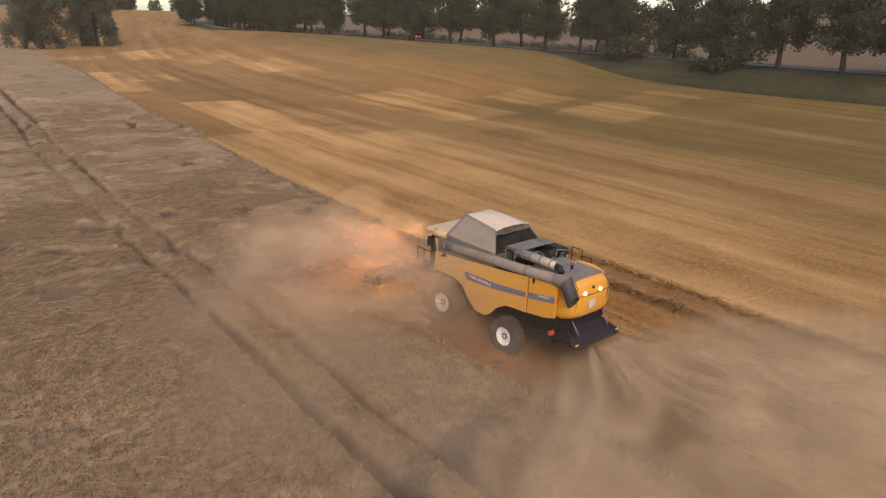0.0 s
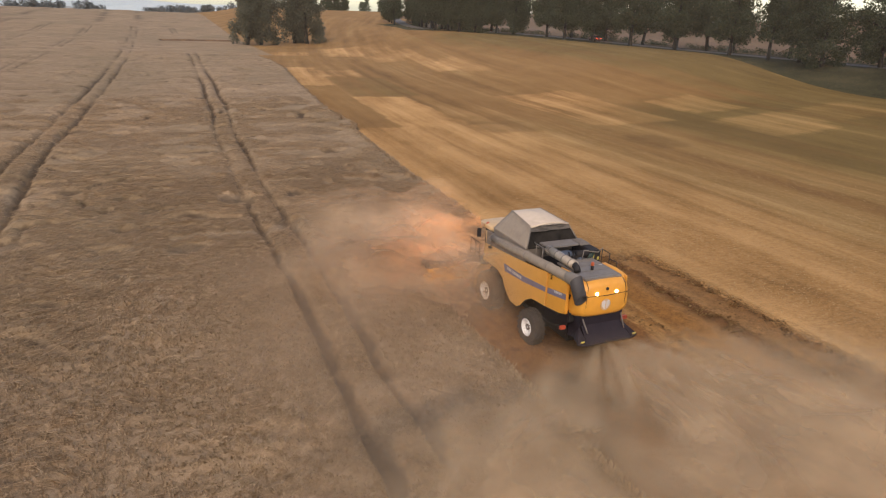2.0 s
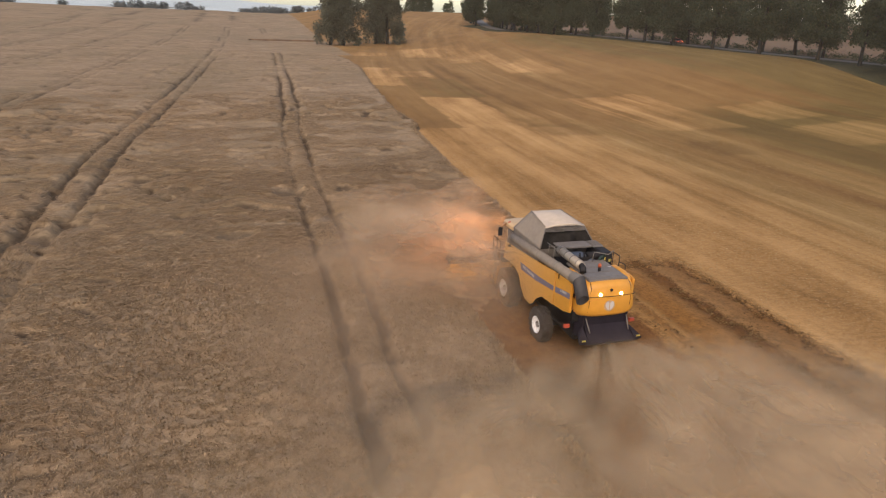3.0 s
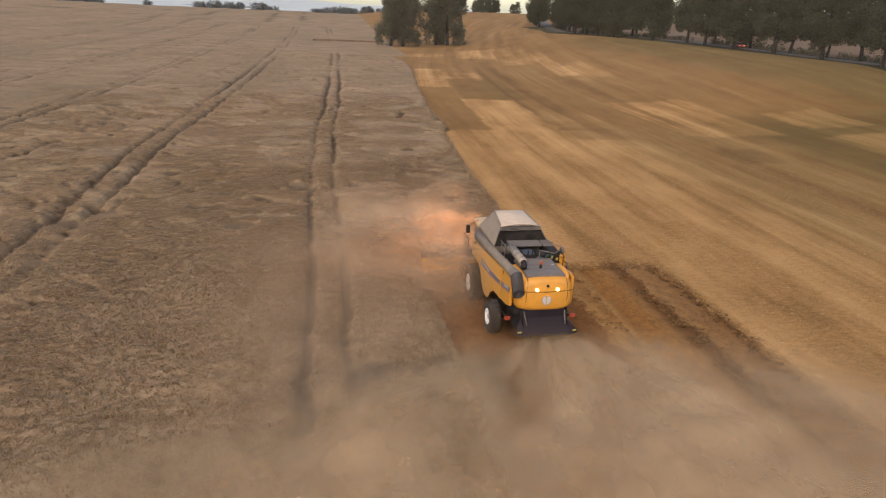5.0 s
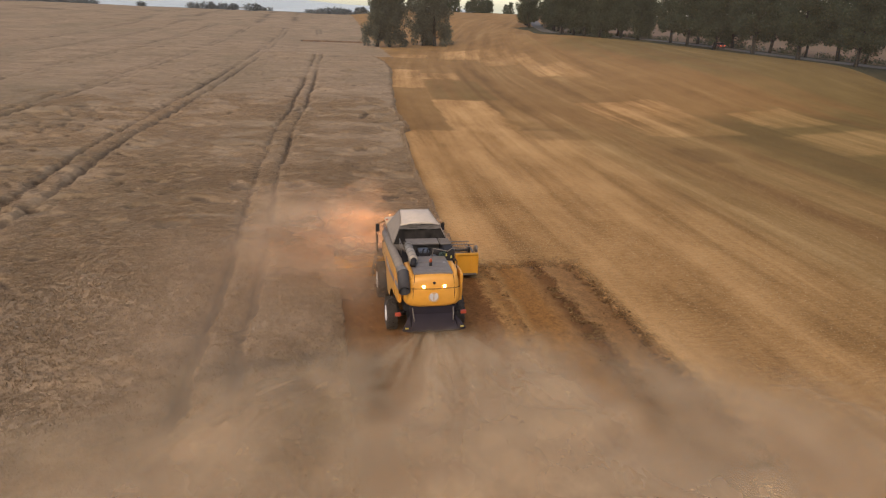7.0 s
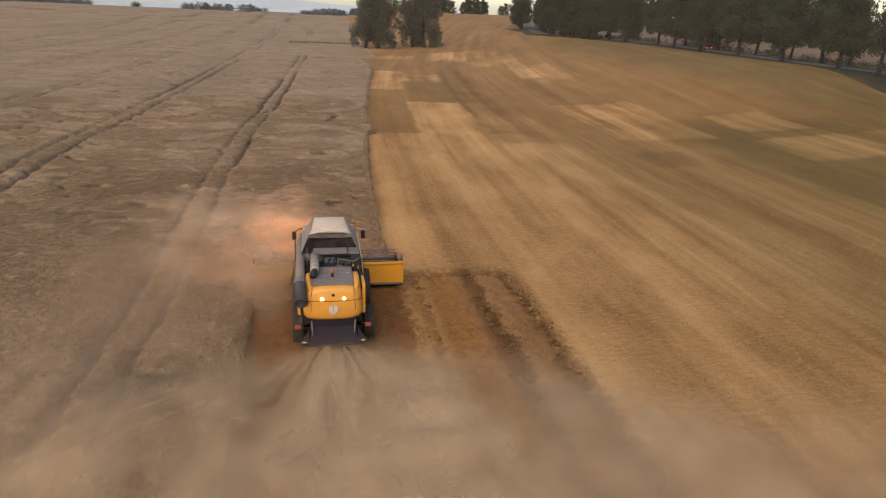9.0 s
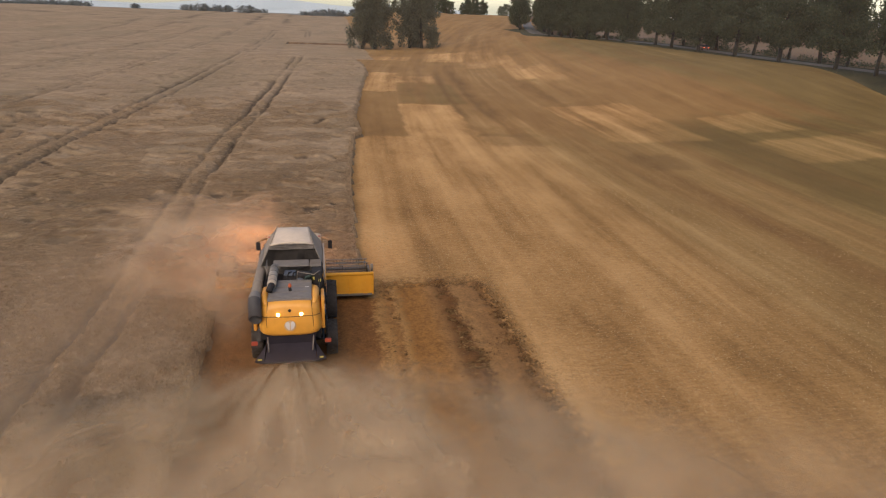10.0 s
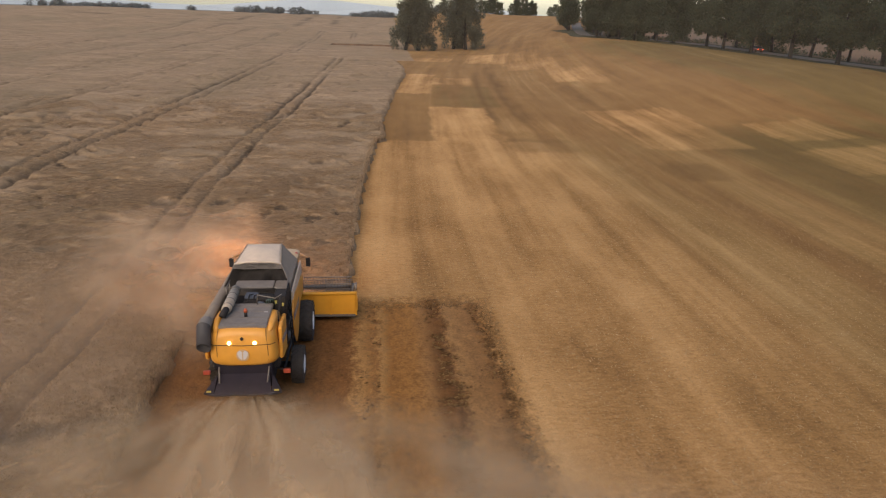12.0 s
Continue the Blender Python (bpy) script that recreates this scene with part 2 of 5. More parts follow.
    link(nt, mx.outputs[0], nt.nodes["Material Output"].inputs[0])
    return m


M_FRESH = mat_fresh()
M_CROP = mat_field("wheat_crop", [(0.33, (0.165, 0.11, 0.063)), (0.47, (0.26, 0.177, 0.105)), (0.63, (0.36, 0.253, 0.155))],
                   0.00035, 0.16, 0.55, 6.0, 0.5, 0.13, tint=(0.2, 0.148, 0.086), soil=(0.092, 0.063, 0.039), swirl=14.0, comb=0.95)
M_HILL = mat_field("hill_field", [(0.3, (0.115, 0.073, 0.042)), (0.55, (0.15, 0.098, 0.058)), (0.75, (0.19, 0.128, 0.077))],
                   0.0, 0.1, 0.02, 1.0, 0.2, 0.1)
M_GRASS = mat_field("verge_grass", [(0.36, (0.034, 0.033, 0.018)), (0.5, (0.052, 0.049, 0.026)), (0.64, (0.085, 0.071, 0.038))],
                    0.0, 0.3, 0.15, 3.0, 0.6, 0.3)
# The grey-blue tones hold the haze over the distance.
M_FAR = mat_field("hazed_far_land", [(0.3, (0.12, 0.14, 0.14)), (0.5, (0.19, 0.19, 0.17)), (0.7, (0.27, 0.24, 0.19))],
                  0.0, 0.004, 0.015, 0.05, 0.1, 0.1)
M_ROAD = mat_plain("asphalt", (0.12, 0.105, 0.088), 0.8, 0, 0.3, 3.0, spec=0.25)


def mat_stalks(name, cols, trans=0.45):
    m, nt, b = nodes_of(name)
    g = nt.nodes.new("ShaderNodeNewGeometry")
    c = ramp(nt, g.outputs["Random Per Island"], cols)
    big = noise_node(nt, g.outputs["Position"], 0.25, 3)
    c = mixc(nt, mathn(nt, 'MULTIPLY', big, 0.4), c, tuple(v * 0.7 for v in cols[1][1]))
    tuft = ramp(nt, noise_node(nt, g.outputs["Position"], 3.2, 3), [(0.4, (0, 0, 0)), (0.62, (1, 1, 1))])
    c = mixc(nt, mathn(nt, 'MULTIPLY', tuft, 0.45), c, tuple(v * 0.55 for v in cols[0][1]))
    link(nt, c, b.inputs["Base Color"])
    b.inputs["Roughness"].default_value = 0.85
    b.inputs["Specular IOR Level"].default_value = 0.2
    tr = nt.nodes.new("ShaderNodeBsdfTranslucent")
    link(nt, c, tr.inputs[0])
    mx = nt.nodes.new("ShaderNodeMixShader")
    mx.inputs[0].default_value = trans
    link(nt, b.outputs[0], mx.inputs[1])
    link(nt, tr.outputs[0], mx.inputs[2])
    link(nt, mx.outputs[0], nt.nodes["Material Output"].inputs[0])
    return m


M_EARS = mat_stalks("wheat_ears", [(0.0, (0.36, 0.246, 0.147)), (0.5, (0.47, 0.33, 0.202)), (1.0, (0.59, 0.426, 0.267))])
M_STANDING = mat_stalks("standing_ears", [(0.0, (0.29, 0.2, 0.12)), (0.5, (0.385, 0.272, 0.167)), (1.0, (0.49, 0.352, 0.22))])
M_BITS = mat_stalks("straw_bits", [(0.0, (0.3, 0.19, 0.085)), (0.5, (0.46, 0.31, 0.15)), (1.0, (0.64, 0.46, 0.25))])
M_CLODS = mat_stalks("dark_straw", [(0.0, (0.13, 0.068, 0.026)), (0.5, (0.22, 0.122, 0.05)), (1.0, (0.36, 0.225, 0.1))])


def mat_leaves(name, cols):
    m, nt, b = nodes_of(name)
    g = nt.nodes.new("ShaderNodeNewGeometry")
    c = ramp(nt, g.outputs["Random Per Island"], cols)
    oi = nt.nodes.new("ShaderNodeObjectInfo")
    c = mixc(nt, mathn(nt, 'MULTIPLY', oi.outputs["Random"], 0.5), c, cols[0][1])
    link(nt, c, b.inputs["Base Color"])
    b.inputs["Roughness"].default_value = 0.7
    tr = nt.nodes.new("ShaderNodeBsdfTranslucent")
    link(nt, c, tr.inputs[0])
    mx = nt.nodes.new("ShaderNodeMixShader")
    mx.inputs[0].default_value = 0.5
    link(nt, b.outputs[0], mx.inputs[1])
    link(nt, tr.outputs[0], mx.inputs[2])
    link(nt, mx.outputs[0], nt.nodes["Material Output"].inputs[0])
    return m


M_LEAF = mat_leaves("leaves", [(0.0, (0.052, 0.064, 0.035)), (0.6, (0.064, 0.077, 0.041)), (1.0, (0.086, 0.1, 0.05))])
M_LEAF_GREY = mat_leaves("willow_leaves", [(0.0, (0.095, 0.096, 0.066)), (0.6, (0.12, 0.122, 0.082)), (1.0, (0.165, 0.165, 0.11))])
M_BARK = mat_plain("bark", (0.024, 0.02, 0.015), 0.9, 0, 0.4, 2.0)

M_YELLOW = mat_plain("yellow_paint", (0.7, 0.287, 0.01), 0.42, 0, 0.08, 3.0, 0.22)
# Besides real dust, this paint holds the haze drifting before the flank.
M_YELLOW_HAZED = mat_plain("dusty_hazed_yellow_paint", (0.7, 0.287, 0.012), 0.55, 0, 0.1, 2.5, 0.5, dust=(0.52, 0.325, 0.15), nose_haze=0.75)
M_AUGER = mat_plain("dusty_grey_paint", (0.12, 0.103, 0.088), 0.6, 0.0, 0.15, 4.0, 0.35)
M_HEADER = mat_plain("header_yellow_paint", (0.82, 0.34, 0.008), 0.45, 0, 0.08, 3.0, 0.16)
M_GREY = mat_plain("grey_steel", (0.115, 0.1, 0.09), 0.55, 0.1, 0.15, 4.0, 0.24)
M_DECK = mat_plain("deck_plate", (0.13, 0.12, 0.115), 0.6, 0.1, 0.2, 5.0, 0.3)
M_DARK = mat_plain("dark_machinery", (0.011, 0.011, 0.014), 0.75, 0.0, 0.3, 5.0, 0.05, spec=0.25)
M_CHOP = mat_plain("dark_purple_steel", (0.013, 0.01, 0.018), 0.8, 0.0, 0.2, 4.0, 0.04, spec=0.2)
# One tarp: these colours hold light on top and shade at the rear.
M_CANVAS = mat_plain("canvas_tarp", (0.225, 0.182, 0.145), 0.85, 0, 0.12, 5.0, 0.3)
M_CANVAS_PALE_LIT = mat_plain("pale_lit_canvas_tarp", (0.6, 0.485, 0.38), 0.85, 0, 0.12, 4.0, 0.35)
M_CANVAS_SHADED = mat_plain("shaded_canvas_tarp", (0.016, 0.014, 0.013), 0.9, 0, 0.5, 3.0, 0.025, spec=0.12)
M_FOLD = mat_plain("grey_canvas_fold", (0.075, 0.065, 0.058), 0.85, 0, 0.35, 4.0, 0.08)
M_SPOUT = mat_plain("slate_steel", (0.033, 0.034, 0.041), 0.6, 0.1, 0.15, 4.0, 0.1, spec=0.35)
M_SILVER = mat_plain("silver_steel", (0.33, 0.28, 0.225), 0.5, 0.3, 0.2, 5.0, 0.35)
M_TYRE = mat_plain("tyre_rubber", (0.014, 0.013, 0.014), 0.85, 0, 0.3, 6.0, 0.12)
M_RIM = mat_plain("white_rim_paint", (0.82, 0.8, 0.76), 0.5, 0, 0.05, 5.0, 0.08)
M_BLUE = mat_plain("blue_stripe", (0.075, 0.085, 0.19), 0.4, 0, 0.1, 3.0, 0.36)
M_PALE = mat_plain("pale_lettering", (0.5, 0.47, 0.46), 0.5, 0, 0.05, 3.0, 0.15)
M_RED = mat_plain("red_lens", (0.4, 0.05, 0.02), 0.4, 0, 0.1, 8.0, 0.1)
M_BEIGE = mat_plain("cream_roof_paint", (0.56, 0.37, 0.19), 0.5, 0, 0.1, 3.0, 0.3)
M_ARM = mat_plain("dull_orange_paint", (0.42, 0.2, 0.07), 0.5, 0, 0.15, 6.0, 0.3)
M_STICKER = mat_plain("yellow_sticker", (0.5, 0.4, 0.09), 0.5, 0, 0.05, 8.0)
M_BEACON = mat_plain("orange_beacon_lens", (0.45, 0.09, 0.03), 0.35, 0, 0.05, 8.0)
M_LAMP = mat_emit("warm_lamp", (1.0, 0.66, 0.24), 8.0)
M_GLASS, _gnt, _gb = nodes_of("cab_glass")
_gb.inputs["Base Color"].default_value = (0.03, 0.035, 0.04, 1)
_gb.inputs["Roughness"].default_value = 0.08


def mat_dust(name, col, lo, hi, scale):
    """Airborne dust: lit like powder, thin or thick by the stored density and a billowing noise."""
    m, nt, b = nodes_of(name)
    at = nt.nodes.new("ShaderNodeAttribute")
    at.attribute_name = "thickness"
    p = position(nt)
    warp = nt.nodes.new("ShaderNodeMapping")
    warp.inputs["Scale"].default_value = (1.0, 0.7, 1.3)
    link(nt, p, warp.inputs[0])
    n1 = noise_node(nt, warp.outputs[0], scale, 5, 0.58)
    n1 = ramp(nt, n1, [(lo, (0, 0, 0)), (hi, (1, 1, 1))])
    fac = mathn(nt, 'MULTIPLY', at.outputs["Fac"], n1, True)
    d = nt.nodes.new("ShaderNodeBsdfDiffuse")
    d.inputs[0].default_value = (*col, 1)
    tl = nt.nodes.new("ShaderNodeBsdfTranslucent")
    tl.inputs[0].default_value = (*col, 1)
    mx0 = nt.nodes.new("ShaderNodeMixShader")
    mx0.inputs[0].default_value = 0.45
    link(nt, d.outputs[0], mx0.inputs[1])
    link(nt, tl.outputs[0], mx0.inputs[2])
    t = nt.nodes.new("ShaderNodeBsdfTransparent")
    mx = nt.nodes.new("ShaderNodeMixShader")
    link(nt, fac, mx.inputs[0])
    link(nt, t.outputs[0], mx.inputs[1])
    link(nt, mx0.outputs[0], mx.inputs[2])
    link(nt, mx.outputs[0], nt.nodes["Material Output"].inputs[0])
    return m


M_DUST = mat_dust("chaff_dust", (0.73, 0.53, 0.35), 0.31, 0.6, 0.33)
M_PLUME = mat_dust("chaff_plume_dust", (0.69, 0.515, 0.325), 0.3, 0.68, 0.28)
M_HAZE = mat_dust("distant_haze", (0.6, 0.5, 0.4), 0.0, 0.4, 0.02)
M_JET = mat_dust("chaff_streaks", (0.6, 0.455, 0.29), 0.1, 0.5, 1.2)

# ---- helpers for meshes ----


def mesh_object(name, verts, faces, material, parent=None, smooth=False):
    me = bpy.data.meshes.new(name)
    me.from_pydata(verts, [], faces)
    me.update()
    me.materials.append(material)
    if smooth:
        me.polygons.foreach_set("use_smooth", [True] * len(me.polygons))
    ob = new(name, me)
    if parent:
        ob.parent = parent
    return ob


def part(name, bm, material, parent, label="", smooth=False):
    """Links a bmesh as one mesh object under a thing or a part."""
    bmesh.ops.recalc_face_normals(bm, faces=bm.faces)
    me = bpy.data.meshes.new(name)
    bm.to_mesh(me)
    bm.free()
    me.materials.append(material)
    if smooth:
        me.polygons.foreach_set("use_smooth", [True] * len(me.polygons))
    ob = new(name, me)
    if parent:
        ob.parent = parent
    if label:
        tagged(ob, label)
    return ob


def sstep(v):
    v = np.clip(v, 0.0, 1.0)
    return v * v * (3 - 2 * v)


def road_x(y):
    """Where the road's middle runs."""
    y = np.asarray(y, float)
    knots = np.array([-140, 150, 172, 190, 205, 220, 235, 250, 270, 306, 352, 420])
    spots = np.array([107, 107, 106.4, 104, 99.5, 95.5, 94, 95, 99, 109, 121, 140])
    return sum(np.interp(y + d, knots, spots) for d in (-12, -6, 0, 6, 12)) / 5


def field_edge_right(y):
    """Where the field on the road's side gives way to the grass bank."""
    y = np.asarray(y, float)
    near = 90 + 10 * sstep((y - 50) / 45) - 2.5 * np.exp(-((y - 33) / 14) ** 2)
    return np.minimum(near, road_x(y) - 6.5)


def land(x, y):
    """Height of the ground."""
    x, y = np.asarray(x, float), np.asarray(y, float)
    rx = road_x(y)
    rise = 3.0 + 3.6 * sstep((y - 45) / 50) - 1.2 * sstep((y - 205) / 60)
    road = 6.5 + 0.5 * sstep((y - 100) / 80) - 0.9 * sstep((y - 205) / 60)
    xb = field_edge_right(y)
    z = rise * sstep((x - 40) / (np.minimum(xb, 90) - 40))
    bank = sstep((x - xb) / np.maximum(rx - 4 - xb, 1))
    z = np.where(x > xb, rise + (road - rise) * bank, z)
    hill = 24 * (1 - 0.85 * sstep((y - 60) / 260))
    z = np.where(x > rx + 5, road + hill * sstep((x - rx - 5) / 240), z)
    z = z + 5.5 * sstep((y - 300) / 190) * sstep((x + 10 - 0.05 * y) / 60)
    far = np.hypot(x, y)
    z = z + 5.5 * sstep((far - 230) / 300) * (1 - sstep((x - 0.08 * y) / 80))
    z = z - 36 * sstep((far - 560) / 420) * (1 - 0.75 * sstep((x - 120) / 200) * (1 - sstep((y - 300) / 500)))
    z = z + 3.5 * np.exp(-((x + 150) / 70) ** 2 - ((y - 400) / 90) ** 2)
    return z


def steps(*spans):
    """Grid lines from (start, stop, step) spans."""
    out = []
    for a, b, d in spans:
        out += list(np.arange(a, b - 1e-6, d))
    out.append(spans[-1][1])
    return np.array(out)


def grid_faces(nx, ny):
    i, j = np.meshgrid(np.arange(nx - 1), np.arange(ny - 1), indexing="ij")
    a = (i * ny + j).ravel()
    return np.stack([a, a + ny, a + ny + 1, a + 1], 1)


def row_noise(x, y, z=0.0):
    return np.array([noise.noise((p, q, z)) for p, q in zip(np.ravel(x), np.ravel(y))]).reshape(np.shape(x))


# ---- ground: one sheet to the horizon ----
gx = steps((-4500, -700, 400), (-700, -140, 40), (-140, -12, 4), (-12, 40, 0.55), (40, 84, 0.8), (84, 124, 1.5), (124, 420, 12), (420, 900, 60), (900, 4500, 400))
gy = steps((-1500, -200, 130), (-200, -40, 10), (-40, 82, 0.7), (82, 216, 1.4), (216, 330, 4), (330, 700, 16), (700, 1200, 60), (1200, 4800, 300))
X, Y = np.meshgrid(gx, gy, indexing="ij")
near = (X > 55) & (X < 104)
XB = np.clip(field_edge_right(Y), 60, 103)
X = np.where(near & (X <= 90), 55 + (X - 55) / 35 * (XB - 55), X)
X = np.where(near & (gx[:, None] > 90), XB + (gx[:, None] - 90) / 14 * (104 - XB), X)
Z = land(X, Y)
U = X - 0.00055 * np.maximum(Y, 0) ** 2
wave = row_noise(U * 0.8, Y * 0.08)
Z = Z + np.where((X > -12) & (X < 45) & (np.abs(Y) < 80), 0.05 * wave, 0)
ground = mesh_object("ground", np.stack([X, Y, Z], -1).reshape(-1, 3).tolist(), grid_faces(len(gx), len(gy)).tolist(), M_STUBBLE, smooth=True)
for m in (M_GRASS, M_HILL, M_FAR, M_CROP):
    ground.data.materials.append(m)

# how thick the pale straw lies, where the old stubble greens over and is dimmed, and where it is worn dark
UJ = U + 0.55 * row_noise(Y * 0.22, U * 0.15, 61.0) + 0.3 * row_noise(Y * 0.8, U * 0.4, 62.0)
YJ = Y + 0.9 * row_noise(U * 0.35, Y * 0.12, 63.0) + 0.4 * row_noise(U * 1.2, Y * 0.3, 64.0)


def field_plot(u0, u1, y0, y1, su=0.7, sy=0.9):
    """One inside the stretch, falling to nothing over its ragged rims."""
    return sstep((UJ - u0) / su + 0.5) * sstep((u1 - UJ) / su + 0.5) * sstep((YJ - y0) / sy + 0.5) * sstep((y1 - YJ) / sy + 0.5)


straw = 0.95 * field_plot(-20, 27, -400, 49.6, 13, 1.2)
straw = np.maximum(straw, 0.34 * field_plot(24, 47, -400, 50.5, 12, 3.0))
for amount, span in ((0.95, (11.0, 19.8, 44, 78.0)), (0.72, (35.6, 49.5, 46, 77.0, 1.0, 1.6)), (0.9, (36.2, 41.0, 57, 76.6, 1.0, 4.0)), (0.85, (42.8, 47.0, 52, 77, 1.6, 3.0)),
                     (0.5, (54.6, 64.0, 47.5, 59.6, 2.0, 1.4)), (0.75, (54.4, 57.4, 50.0, 59.8)), (0.55, (53.0, 63.5, 31, 43.0, 2.0, 1.6)), (0.45, (63.0, 78.0, 33, 43, 4.0, 3.0)),
                     (0.9, (4.0, 10.8, 95, 132.5)), (0.62, (10.2, 19.3, 110.5, 125)), (0.5, (28.5, 40.0, 148, 205, 3.0, 5.0)), (0.6, (38.5, 46.8, 118, 137, 1.5, 2.0)),
                     (0.5, (44.0, 50.0, 112, 140, 3.5, 8.0)), (0.7, (17.0, 31.0, 168, 206, 5.0, 6.0)), (0.6, (-6.0, 12.0, 170.5, 186, 2.0, 2.0)), (0.55, (38.0, 43.0, 136, 176, 2.5, 8.0)),
                     (0.35, (21, 36, 20, 64, 6.0, 10.0))):
    straw = np.maximum(straw, amount * field_plot(*span))
green = (0.5 * sstep((U - 12) / 20) + 0.5 * sstep((U - 40) / 10)) * (1 - sstep((Y - 45) / 25))
# Dimming of the field's right side, put into the olive colour.
green = np.maximum(green, 1.0 * sstep((X - 60) / 24) * (1 - sstep((Y - 170) / 60)))
green = np.maximum(green, 0.45 * field_plot(11.8, 23, 79, 108, 2.0, 1.5))
worn = np.zeros_like(U)
for amount, span in ((0.5, (19.8, 27.8, 43.5, 52.0, 2.5, 3.0)), (0.5, (33.8, 40.5, 31, 38.6, 2.5, 2.5)), (0.12, (20.0, 35.0, 51, 76, 3.0, 3.0)), (0.3, (46.5, 54, 20, 60, 4.0, 6.0))):
    worn = np.maximum(worn, amount * field_plot(*span))
for track, y0, y1, amount in ((20.3, 56, 150, 0.62), (24.2, 56, 150, 0.6), (30.2, 78, 170, 0.3), (39.5, 66, 125, 0.5), (44.0, 78, 120, 0.35), (14.6, 79, 95, 0.3), (62.0, 40, 120, 0.3), (7.4, 50, 95, 0.34)):
    wide = 0.45 + 0.004 * np.maximum(Y, 0)
    line = np.exp(-((UJ - track) / wide) ** 2) * sstep((Y - y0) / 12) * sstep((y1 - Y) / 20)
    worn = np.maximum(worn, amount * line)
for name, value in (("straw", straw), ("green", green), ("worn", worn)):
    ground.data.attributes.new(name, 'FLOAT', 'POINT').data.foreach_set("value", value.ravel().astype(np.float32))

cx = ((X[:-1, :-1] + X[1:, 1:]) / 2)
cy = ((Y[:-1, :-1] + Y[1:, 1:]) / 2)
slot = np.zeros(cx.shape, int)
slot[(cx < 18 + 0.02 * (cy - 172)) & (cy > 172) & (cy < 700)] = 4
slot[(cx > field_edge_right(cy)) & (cx < road_x(cy) + 7) & (cy < 330)] = 1
slot[cx >= road_x(cy) + 7] = 2
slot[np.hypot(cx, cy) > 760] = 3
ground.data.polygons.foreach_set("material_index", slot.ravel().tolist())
tagged(ground, "harvested stubble field with golden straw, sloping to a grass bank", "ground", kind="structure")

# road behind the field, on the bank
ry = np.arange(-140, 400, 4.0)
rows = []
for yy in ry:
    for off in (-3.0, 3.0):
        rows.append((float(road_x(yy)) + off, yy, float(land(road_x(yy), yy)) + 0.08))
road = mesh_object("road", rows, [(2 * i, 2 * i + 1, 2 * i + 3, 2 * i + 2) for i in range(len(ry) - 1)], M_ROAD)
tagged(road, "narrow grey asphalt country road along the tree avenue", "road", kind="structure")


# ---- standing and lodged wheat ----
def crop_edge(y):
    return np.interp(y, [-60, 2.4, 2.7, 10, 27, 44, 47.5, 49, 60, 66, 80, 96, 115, 128, 150, 172, 172.5, 288, 289, 320],
                     [-3.9, -3.9, 3.3, 3.4, 4.0, 5.2, 5.6, 6.5, 6.3, 6.7, 8.0, 9.5, 11.5, 13, 13.4, 12, -9.5, -9.5, 10, 12])


def bend_of(y):
    return np.interp(y, [0, 30, 45, 60, 92, 142, 170, 400], [0, 0, 0.5, 1.6, 3.2, 4.8, 5.6, 8])


TRAMS = ((-8.1, 0.0), (-9.95, 0.4), (-24.1, 1.3), (-26.2, 1.9), (-42.0, 2.7), (-44.0, 3.1), (-59.0, 4.3), (-61.0, 4.8), (-76, 5.2), (-78, 5.7), (-93, 6.6), (-95, 7.1))


